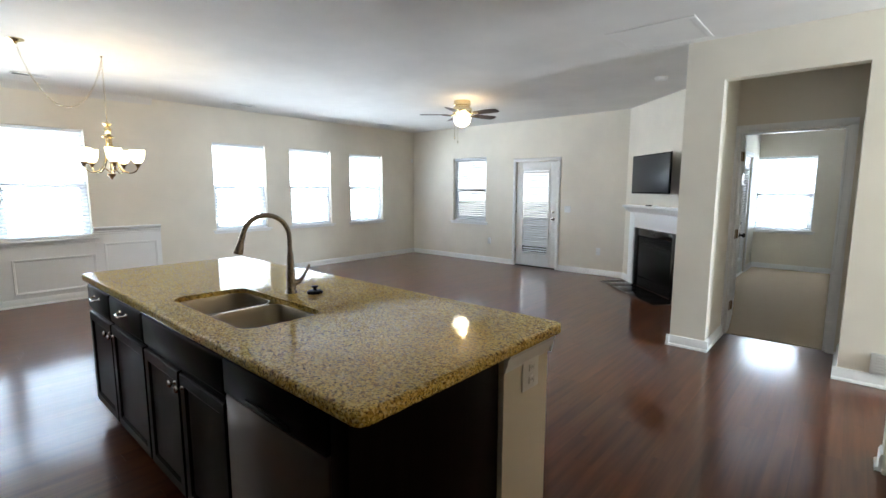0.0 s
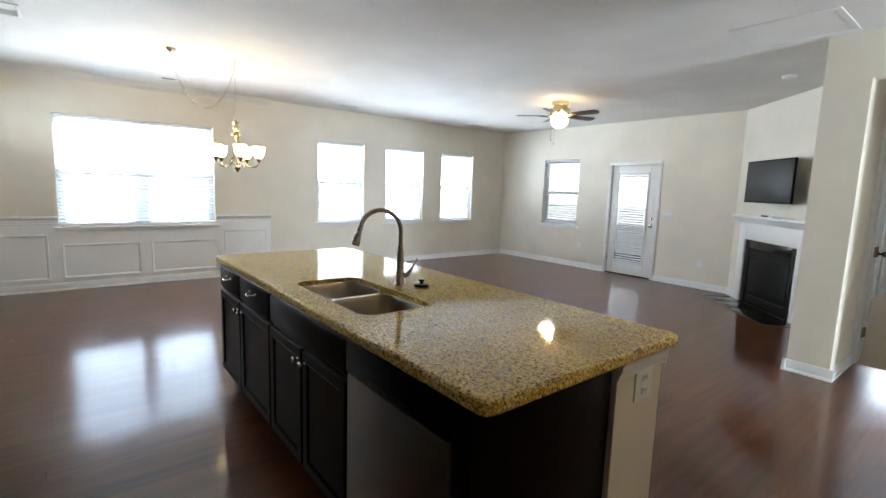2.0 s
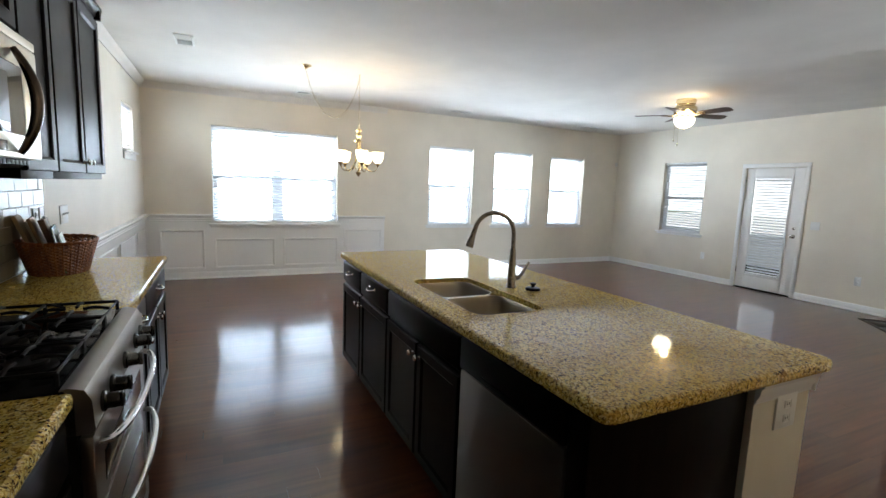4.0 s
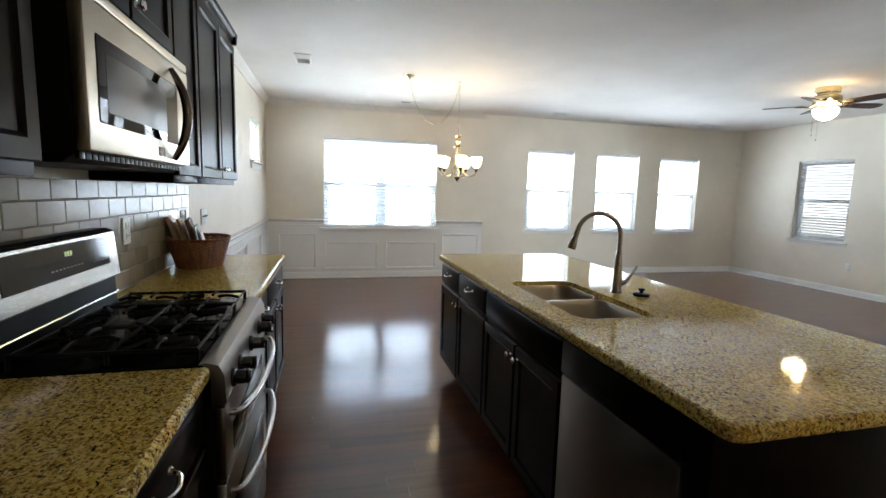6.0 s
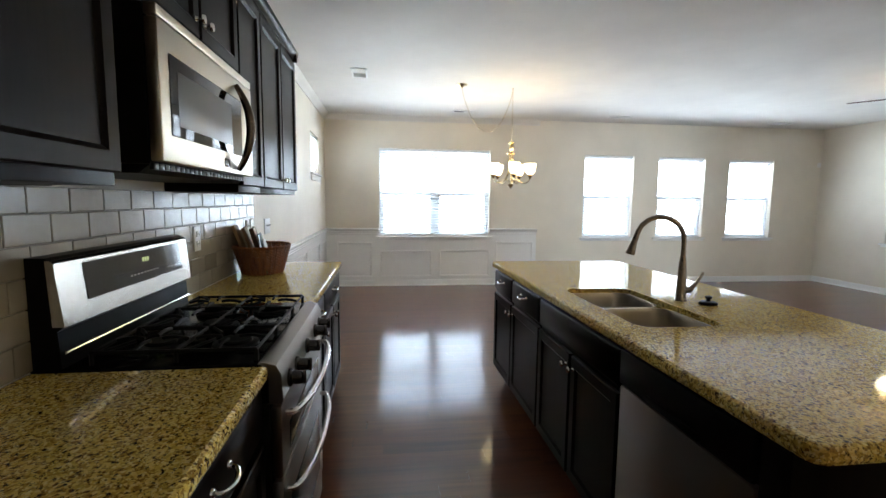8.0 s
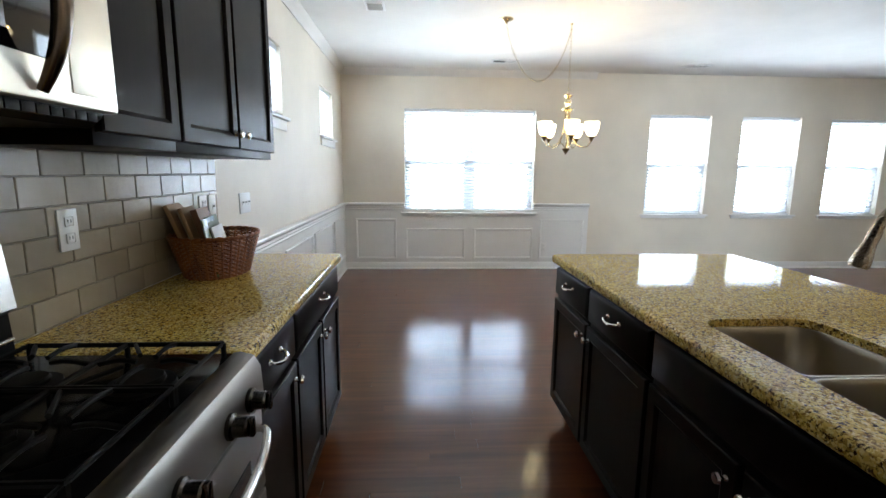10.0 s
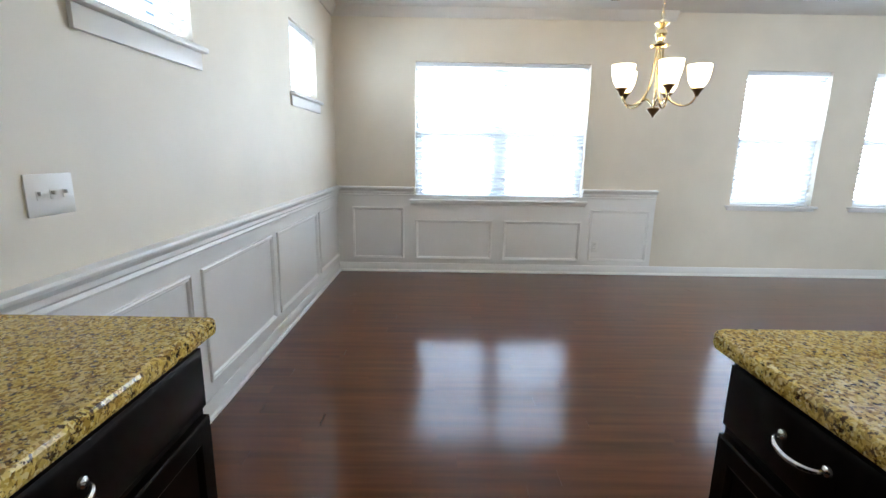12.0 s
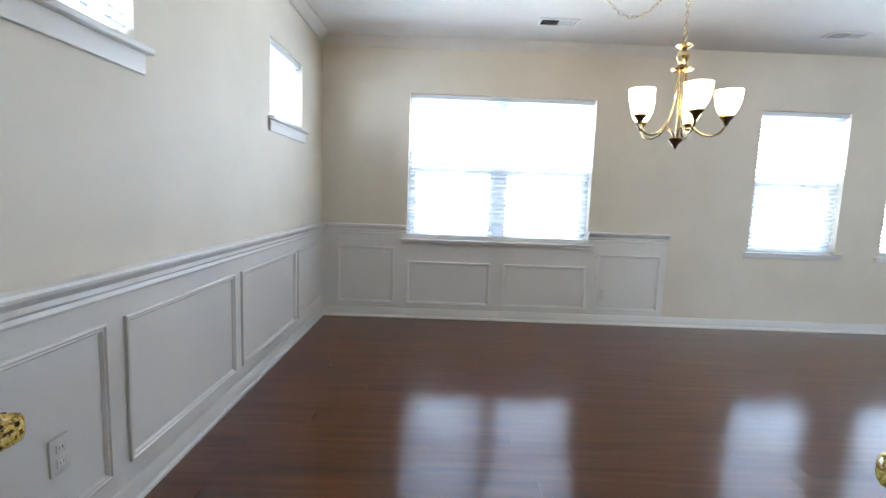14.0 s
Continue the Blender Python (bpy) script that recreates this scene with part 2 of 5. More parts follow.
F_W = frame_of((X_W, 0, 0), (0, 1, 0), (1, 0, 0))
F_S = frame_of((0, Y_S, 0), (1, 0, 0), (0, 1, 0))
F_N = frame_of((0, Y_N, 0), (1, 0, 0), (0, -1, 0))
F_H = frame_of((0, 4.59, 0), (1, 0, 0), (0, -1, 0))
F_B = frame_of((0, 10.3, 0), (1, 0, 0), (0, -1, 0))
F_BD = frame_of((0, 5.28, 0), (1, 0, 0), (0, -1, 0))
F_D = frame_of((-2.83, Y_N, 0), (math.sqrt(0.5), -math.sqrt(0.5), 0), (-math.sqrt(0.5), -math.sqrt(0.5), 0))
F_0 = frame_of((0, 0, 0), (1, 0, 0), (0, 1, 0))


def at(F, u, d, z):
    return F[0] + F[1] * u + F[2] * d + V((0, 0, z))


def fbox(bm, F, u0, u1, d0, d1, z0, z1, bev=0.0, seg=2):
    vs = [bm.verts.new(at(F, u, d, z)) for z in (z0, z1) for d in (d0, d1) for u in (u0, u1)]
    fs = [bm.faces.new([vs[i] for i in q]) for q in ((0, 1, 3, 2), (4, 6, 7, 5), (0, 4, 5, 1), (2, 3, 7, 6), (0, 2, 6, 4), (1, 5, 7, 3))]
    if bev:
        es = list({e for f in fs for e in f.edges})
        bmesh.ops.bevel(bm, geom=es, offset=bev, segments=seg, affect="EDGES", profile=0.5)
    return vs


def box(bm, x0, x1, y0, y1, z0, z1, bev=0.0, seg=2):
    return fbox(bm, F_0, x0, x1, y0, y1, z0, z1, bev, seg)


def tube(bm, pts, r, n=8, closed=False):
    """A round bar along a line of points; r may be a list."""
    pts = [V(p) for p in pts]
    k = len(pts)
    rs = r if isinstance(r, (list, tuple)) else [r] * k
    rings, side = [], None
    for i, p in enumerate(pts):
        a = pts[(i - 1) % k] if (closed or i) else p
        b = pts[(i + 1) % k] if (closed or i < k - 1) else p
        t = (b - a).normalized()
        if side is None:
            side = t.orthogonal().normalized()
        side = (side - t * side.dot(t)).normalized()
        up = t.cross(side)
        rings.append([bm.verts.new(p + (side * math.cos(2 * math.pi * j / n) + up * math.sin(2 * math.pi * j / n)) * rs[i]) for j in range(n)])
    for i in range(k if closed else k - 1):
        a, b = rings[i], rings[(i + 1) % k]
        for j in range(n):
            bm.faces.new((a[j], a[(j + 1) % n], b[(j + 1) % n], b[j]))
    if not closed:
        bm.faces.new(rings[0][::-1])
        bm.faces.new(rings[-1])


def lathe(bm, profile, c, axis=(0, 0, 1), n=24):
    """Turns (radius, height) pairs about an axis through c."""
    c, ax = V(c), V(axis).normalized()
    s = ax.orthogonal().normalized()
    t = ax.cross(s)
    rings = []
    for r, h in profile:
        if r < 1e-6:
            rings.append([bm.verts.new(c + ax * h)])
        else:
            rings.append([bm.verts.new(c + ax * h + (s * math.cos(2 * math.pi * j / n) + t * math.sin(2 * math.pi * j / n)) * r) for j in range(n)])
    for a, b in zip(rings, rings[1:]):
        for j in range(n):
            if len(a) == 1 and len(b) == 1:
                continue
            if len(a) == 1:
                bm.faces.new((a[0], b[(j + 1) % n], b[j]))
            elif len(b) == 1:
                bm.faces.new((a[j], a[(j + 1) % n], b[0]))
            else:
                bm.faces.new((a[j], a[(j + 1) % n], b[(j + 1) % n], b[j]))


def prism(bm, F, poly, u0, u1):
    """A moulding: the outline poly of (out, up) drawn along a wall."""
    a = [bm.verts.new(at(F, u0, d, z)) for d, z in poly]
    b = [bm.verts.new(at(F, u1, d, z)) for d, z in poly]
    k = len(poly)
    for i in range(k):
        bm.faces.new((a[i], a[(i + 1) % k], b[(i + 1) % k], b[i]))
    bm.faces.new(a[::-1])
    bm.faces.new(b)


def curve(pts, steps=6):
    """A smooth line through points."""
    pts = [V(p) for p in pts]
    out = []
    for i in range(len(pts) - 1):
        p0, p1, p2, p3 = pts[max(i - 1, 0)], pts[i], pts[i + 1], pts[min(i + 2, len(pts) - 1)]
        for s in range(steps):
            t = s / steps
            out.append(0.5 * ((2 * p1) + (p2 - p0) * t + (2 * p0 - 5 * p1 + 4 * p2 - p3) * t * t + (3 * p1 - p0 - 3 * p2 + p3) * t ** 3))
    return out + [pts[-1]]


def mesh_of(name, bm, m, off, smooth=True):
    bmesh.ops.recalc_face_normals(bm, faces=bm.faces)
    bmesh.ops.translate(bm, verts=bm.verts, vec=-off)
    me = bpy.data.meshes.new(name)
    bm.to_mesh(me)
    bm.free()
    me.materials.append(m)
    if smooth:
        me.polygons.foreach_set("use_smooth", [True] * len(me.polygons))
        me.set_sharp_from_angle(angle=radians(32))
    return me


def thing(name, base, label, category, group="", kind=""):
    ob = new(name)
    ob.empty_display_size = 0.05
    ob.location = base
    origin[ob] = V(base)
    return tagged(ob, label, category, group, kind)


def part(name, bm, m, parent, label=""):
    ob = new(name, mesh_of(name, bm, m, origin[parent]))
    ob.parent = parent
    origin[ob] = origin[parent]
    return tagged(ob, label)


def solid(name, bm, m, label, category, kind="structure", base=(0, 0, 0), group="", smooth=True):
    ob = new(name, mesh_of(name, bm, m, V(base), smooth))
    ob.location = base
    origin[ob] = V(base)
    return tagged(ob, label, category, group, kind)


def B():
    return bmesh.new()


def wall(name, F, u0, u1, z0, z1, thick, holes, m, label):
    """A wall with real openings; holes are (u0, u1, z0, z1)."""
    us = sorted({u0, u1, *[h[0] for h in holes], *[h[1] for h in holes]})
    zs = sorted({z0, z1, *[h[2] for h in holes], *[h[3] for h in holes]})
    full = {}
    for i in range(len(us) - 1):
        for k in range(len(zs) - 1):
            cu, cz = (us[i] + us[i + 1]) / 2, (zs[k] + zs[k + 1]) / 2
            full[i, k] = not any(h[0] < cu < h[1] and h[2] < cz < h[3] for h in holes)
    bm = B()
    cache = {}

    def vert(i, d, k):
        key = (i, d, k)
        if key not in cache:
            cache[key] = bm.verts.new(at(F, us[i], -thick * d, zs[k]))
        return cache[key]

    for (i, k), on in full.items():
        if not on:
            continue
        for d in (0, 1):
            bm.faces.new([vert(i, d, k), vert(i + 1, d, k), vert(i + 1, d, k + 1), vert(i, d, k + 1)])
        for di, dk, e in ((-1, 0, ((i, k), (i, k + 1))), (1, 0, ((i + 1, k), (i + 1, k + 1))), (0, -1, ((i, k), (i + 1, k))), (0, 1, ((i, k + 1), (i + 1, k + 1)))):
            if not full.get((i + di, k + dk), False):
                (a, b), (c, d2) = e
                bm.faces.new([vert(a, 0, b), vert(c, 0, d2), vert(c, 1, d2), vert(a, 1, b)])
    return solid(name, bm, m, label, "wall")


BASE = [(0, 0), (0.028, 0), (0.028, 0.012), (0.022, 0.02), (0.014, 0.022), (0.014, 0.075), (0.010, 0.082), (0.009, 0.092), (0, 0.095)]


def baseboard(F, u0, u1):
    bm = B()
    prism(bm, F, BASE, u0, u1)
    return solid("baseboard", bm, M_TRIM, "white painted baseboard with shoe moulding along the wall", "baseboard")


def casing(F, u0, u1, z1, parent, w=0.065):
    """Door casing round an opening."""
    for a, b, lo, hi in ((u0 - w, u0, 0, z1), (u1, u1 + w, 0, z1), (u0 - w, u1 + w, z1, z1 + w)):
        bm = B()
        fbox(bm, F, a, b, 0, 0.016, lo, hi, 0.004)
        fbox(bm, F, a + 0.012, b - 0.012, 0.014, 0.021, lo + (0 if lo == 0 else 0.012), hi - (0.012 if lo else 0), 0.003)
        part("casing", bm, M_TRIM, parent)


def cord_line(bm, F, u, d, z0, z1):
    tube(bm, [at(F, u, d, z0), at(F, u, d, z1)], 0.0012, 5)


def blind(F, u0, u1, z0, z1, d, tilt, label, holed=()):
    """A horizontal slat blind; tilt in degrees from level; holed slats show their cord hole."""
    t = thing("window_blind", at(F, (u0 + u1) / 2, d, z0), label, "window blind", "window blinds")
    bm = B()
    fbox(bm, F, u0, u1, d - 0.024, d + 0.024, z1 - 0.04, z1, 0.003)
    part("headrail", bm, M_VINYL, t)
    bm = B()
    fbox(bm, F, u0, u1, d - 0.022, d + 0.022, z0, z0 + 0.018, 0.004)
    part("bottom_rail", bm, M_VINYL, t)
    bm = B()
    w, c, s = 0.024, math.cos(radians(tilt)), math.sin(radians(tilt))
    ring = []
    for v, h in ((-1, 0), (-0.4, 0.0022), (0.4, 0.0022), (1, 0)):
        ring.append((v * w * c - h * s, v * w * s + h * c))
    F_slat = (V((0, 0, 0)), F[1], F[2])

    def strip(bm, top, a, b):
        prism(bm, F_slat, top + [(p, q - 0.0016) for p, q in reversed(top)], a, b)

    strip(bm, ring, u0 + 0.004, u1 - 0.004)
    me = mesh_of("slat", bm, M_SLAT, V((0, 0, 0)), False)
    if holed:
        bm, uc = B(), u1 - 0.12
        strip(bm, ring, u0 + 0.004, uc - 0.014)
        strip(bm, ring, uc + 0.014, u1 - 0.004)
        strip(bm, ring[:2], uc - 0.014, uc + 0.014)
        strip(bm, ring[2:], uc - 0.014, uc + 0.014)
        me_holed = mesh_of("slat", bm, M_SLAT, V((0, 0, 0)), False)
    k = 0
    z = z0 + 0.05
    while z < z1 - 0.06:
        ob = new("slat", me_holed if k in holed else me)
        k += 1
        ob.parent = t
        ob.location = (F[0] + F[2] * d + V((0, 0, z))) - origin[t]
        z += 0.043
    for u in (u0 + 0.12, u1 - 0.15 if holed else u1 - 0.12):
        bm = B()
        cord_line(bm, F, u, d + 0.025, z0 + 0.01, z1 - 0.02)
        part("ladder_cord", bm, M_VINYL, t)
    bm = B()
    cord_line(bm, F, u1 - 0.06, d + 0.03, z1 - 0.55 * (z1 - z0), z1 - 0.02)
    lathe(bm, [(0, 0.0), (0.006, 0.004), (0.004, 0.03), (0, 0.034)], at(F, u1 - 0.06, d + 0.03, z1 - 0.55 * (z1 - z0) - 0.03), n=8)
    part("pull_cord", bm, M_VINYL, t)
    return t


WIN_COUNT = [0]


def window(F, u0, u1, z0, z1, lights=1, apron=0.03, sill_out=0.045, rails=True):
    """A vinyl sash window set deep in the wall, with stool and apron."""
    WIN_COUNT[0] += 1
    t = thing("window_%d" % WIN_COUNT[0], at(F, (u0 + u1) / 2, 0, z0), "white vinyl sash window set deep in the wall", "window", kind="structure")
    fw, d0, d1 = 0.045, -0.135, -0.085
    bm = B()
    zm = (z0 + z1) / 2
    thin = 0.016
    for a, b, lo, hi in ((u0, u0 + fw, z0, zm), (u1 - fw, u1, z0, zm), (u0, u0 + thin, zm, z1), (u1 - thin, u1, zm, z1), (u0 + fw, u1 - fw, z0, z0 + fw), (u0 + thin, u1 - thin, z1 - fw, z1)):
        fbox(bm, F, a, b, d0, d1, lo, hi, 0.004)
    part("window_frame", bm, M_VINYL, t)
    cells = [(u0 + fw, u1 - fw)] if lights == 1 else [(u0 + fw, (u0 + u1) / 2 - 0.05), ((u0 + u1) / 2 + 0.05, u1 - fw)]
    if lights == 2:
        bm = B()
        fbox(bm, F, (u0 + u1) / 2 - 0.05, (u0 + u1) / 2 + 0.05, d0 - 0.01, d1 + 0.01, z0 + fw, zm, 0.004)
        part("mullion", bm, M_VINYL, t)
        bm = B()
        fbox(bm, F, (u0 + u1) / 2 - 0.035, (u0 + u1) / 2 + 0.035, d0 - 0.01, d0 + 0.025, zm + 0.031, z1 - fw, 0.004)
        part("upper_mullion", bm, M_VINYL, t)
    if rails:
        bm = B()
        fbox(bm, F, u0 + 0.001, u1 - 0.001, -0.139, -0.074, zm - 0.03, zm + 0.03, 0.004)
        part("meeting_rail", bm, M_VINYL, t)
    upper = [(u0 + thin, u1 - thin)] if lights == 1 else [(u0 + thin, (u0 + u1) / 2 - 0.036), ((u0 + u1) / 2 + 0.036, u1 - thin)]
    panes = [(a, b, z0 + fw, zm + 0.02, -0.105, -0.088, 0.035) for a, b in cells] + [(a, b, zm - 0.02, z1 - fw, -0.128, -0.107, 0.022) for a, b in upper] if rails else [(u0 + thin, u1 - thin, z0 + fw, z1 - fw, -0.12, -0.09, 0.02)]
    if panes:
        for a, b, lo, hi, da, db, sw in panes:
            bm = B()
            for p, q, r, s in ((a, a + sw, lo, hi), (b - sw, b, lo, hi), (a + sw, b - sw, lo, lo + sw), (a + sw, b - sw, hi - sw, hi)):
                fbox(bm, F, p, q, da, db, r, s, 0.003)
            sash = part("sash", bm, M_VINYL, t)
            bm = B()
            fbox(bm, F, a + sw - 0.005, b - sw + 0.005, (da + db) / 2 - 0.002, (da + db) / 2 + 0.002, lo + sw - 0.005, hi - sw + 0.005)
            pane = part("pane", bm, M_GLASS, sash)
            pane.visible_shadow = False
    bm = B()
    fbox(bm, F, u0 + 0.001, u1 - 0.001, -0.084, 0.0, z0 - 0.0, z0 + 0.012)
    fbox(bm, F, u0 - 0.055, u1 + 0.055, 0.001, sill_out, z0 - 0.012, z0 + 0.012, 0.006)
    fbox(bm, F, u0 - 0.035, u1 + 0.035, 0.001, 0.018, z0 - 0.013 - apron, z0 - 0.013, 0.004)
    part("window_sill", bm, M_TRIM, t)
    return t


def plate(name, F, u, z, w=0.075, h=0.12, d=0.0, label="white plastic duplex outlet on the wall", sockets=2, toggles=0, gang=1):
    t = thing(name, at(F, u, d, z - h / 2), label, "light switch" if toggles else "outlet")
    bm = B()
    fbox(bm, F, u - w / 2, u + w / 2, d, d + 0.007, z - h / 2, z + h / 2, 0.003)
    part("cover_plate", bm, M_PLATE, t)
    for k in range(sockets * gang):
        zc = z + (0.024 if k % 2 == 0 else -0.024)
        uo = u
        if gang == 2:
            u = uo + (0.023 if k < 2 else -0.023)
        bm = B()
        fbox(bm, F, u - 0.016, u + 0.016, d + 0.0072, d + 0.010, zc - 0.014, zc + 0.014, 0.003)
        so = part("socket", bm, M_PLATE, t)
        for du in (-0.006, 0.006):
            bm = B()
            fbox(bm, F, u + du - 0.0012, u + du + 0.0012, d + 0.0101, d + 0.0106, zc - 0.003, zc + 0.006)
            part("slot", bm, M_BLACK, so)
        u = uo
    for k in range(toggles):
        uc = u + (k - (toggles - 1) / 2) * 0.046
        bm = B()
        fbox(bm, F, uc - 0.006, uc + 0.006, d + 0.0072, d + 0.009, z - 0.013, z + 0.013, 0.001)
        fbox(bm, F, uc - 0.004, uc + 0.004, d + 0.009, d + 0.02, z + 0.0, z + 0.011, 0.002)
        part("toggle", bm, M_PLATE, t)
    return t

# ---- the rooms ----
WIN_D = (-0.215, 1.565, 0.785, 2.18)
WIN_L = [(3.155, 4.02, 0.77, 2.145), (4.465, 5.32, 0.77, 2.14), (5.765, 6.61, 0.77, 2.12)]
WIN_H = [(-4.87, -4.18, 1.73, 2.25), (-6.95, -6.24, 1.70, 2.23)]
WIN_N = (-6.43, -5.58, 0.77, 2.06)
DOOR_N = (-4.88, -4.04, 0.0, 1.93)
WIN_B = (-1.5, -0.62, 0.70, 2.02)

bm = B()
box(bm, -7.8, 5.2, -1.2, 10.5, -0.10, -0.012)
floor = solid("floor", bm, M_SUBFLOOR, "dark reddish-brown glossy hardwood plank floor", "floor")
bm = B()
box(bm, -1.28, 2.5, 5.335, 7.69, -0.010, 0.008)
box(bm, -1.46, 2.5, 7.69, 10.3, -0.010, 0.008)
solid("carpet", bm, M_CARPET, "beige cut-pile carpet in the bedroom", "carpet")
bm = B()
box(bm, -7.8, 5.2, -1.2, 10.5, C, C + 0.12)
solid("ceiling", bm, M_CEIL, "white flat painted ceiling", "ceiling")

W = "beige painted drywall wall"
wall("wall_west", F_W, -1.195, 7.68, 0, C, 0.15, [WIN_D, *WIN_L], M_WALL, W)
wall("wall_south", F_S, X_W, 3.0, 0, C, 0.15, WIN_H, M_WALL, W)
wall("wall_north", F_N, X_W, -1.28, 0, C, 0.15, [WIN_N, DOOR_N], M_WALL, W)
wall("wall_hall", F_H, -1.30, 5.0, 0, C, 0.12, [(-1.01, -0.11, 0, 2.34)], M_WALL, "beige painted wall with a tall square opening")
wall("wall_bedroom_door", F_BD, -1.009, 2.5, 0, C, 0.12, [(-0.985, -0.2, 0, 1.97)], M_WALL, W)
bm = B()
box(bm, -1.30, -1.01, 4.711, 5.28, 0, C)
box(bm, -1.30, -1.281, 5.281, 7.539, 0, C)
solid("wall_living_east", bm, M_WALL, W, "wall")
bm = B()
box(bm, -0.11, 0.0, 4.711, 5.279, 0, C)
solid("wall_alcove", bm, M_WALL, W, "wall")
bm = B()
box(bm, 0.10, 3.0, 3.2, 3.32, 0, C)
solid("wall_kitchen_end", bm, M_WALL, W, "wall")
bm = B()
box(bm, 3.0, 3.15, -1.195, 3.2, 0, C)
solid("wall_east", bm, M_WALL, W, "wall")
wall("wall_entry", frame_of((5.0, 0, 0), (0, 1, 0), (-1, 0, 0)), 3.0, 4.8, 0, C, 0.15, [(3.45, 4.45, 0.1, 2.2)], M_WALL, W)
bm = B()
box(bm, 3.001, 5.0, 3.199, 3.319, 0, C)
solid("wall_entry_side", bm, M_WALL, W, "wall")
F_BW = frame_of((-1.46, 0, 0), (0, 1, 0), (1, 0, 0))
wall("wall_bedroom_west", F_BW, 7.69, 10.299, 0, C, 0.12, [(8.62, 9.50, 0, 1.98)], M_WALL, W)
wall("wall_bedroom_north", F_B, -1.58, 2.65, 0, C, 0.15, [WIN_B], M_WALL, W)
bm = B()
box(bm, 2.5, 2.65, 5.28, 10.299, 0, C)
solid("wall_bedroom_east", bm, M_WALL, W, "wall")
bm = B()
fbox(bm, F_D, 0.0, 2.15, -0.12, 0.0, 0, C)
solid("wall_fireplace", bm, M_WALL, "beige painted corner wall above the fireplace", "wall")

for F, a, b in ((F_W, 2.40, Y_N), (F_W, Y_S, 2.40), (F_S, X_W, -3.70), (F_N, X_W, -4.945), (F_N, -3.975, -2.83), (F_H, -1.328, -0.982), (F_H, -0.138, 5.0),
                (frame_of((-1.30, 0, 0), (0, 1, 0), (-1, 0, 0)), 4.562, 6.0), (frame_of((-1.01, 0, 0), (0, 1, 0), (1, 0, 0)), 4.59, 5.28), (frame_of((-0.11, 0, 0), (0, 1, 0), (-1, 0, 0)), 4.59, 5.28),
                (F_D, 0.0, 0.27), (F_B, -1.46, 2.5), (F_BW, 7.70, 8.55), (F_BW, 9.57, 10.27), (frame_of((0.10, 0, 0), (0, 1, 0), (-1, 0, 0)), 3.2, 3.32), (frame_of((0, 3.2, 0), (1, 0, 0), (0, -1, 0)), 0.1, 3.0)):
    baseboard(F, a, b)

# windows and blinds
OPEN = "white horizontal slat blind lowered over a bright window"
window(F_W, *WIN_D, lights=2)
blind(F_W, WIN_D[0] + 0.01, WIN_D[1] - 0.01, WIN_D[2] + 0.014, WIN_D[3] - 0.002, -0.045, 28, OPEN)
for w in WIN_L:
    window(F_W, *w)
    blind(F_W, w[0] + 0.01, w[1] - 0.01, w[2] + 0.014, w[3] - 0.002, -0.045, 28, OPEN)
for w in WIN_H:
    window(F_S, *w, apron=0.075, rails=False)
    blind(F_S, w[0] + 0.01, w[1] - 0.01, w[2] + 0.014, w[3] - 0.002, -0.045, 12, "short white slat blind over a high bright window", (2, 4, 6, 8) if w is WIN_H[1] else ())
window(F_N, *WIN_N)
blind(F_N, WIN_N[0] + 0.01, WIN_N[1] - 0.01, WIN_N[2] + 0.014, WIN_N[3] - 0.002, -0.045, 30, "white slat blind with open slats over a window")
window(F_B, *WIN_B)
blind(F_B, WIN_B[0] + 0.01, WIN_B[1] - 0.01, WIN_B[2] + 0.014, WIN_B[3] - 0.002, -0.045, 28, OPEN)

# glazed doors to the deck


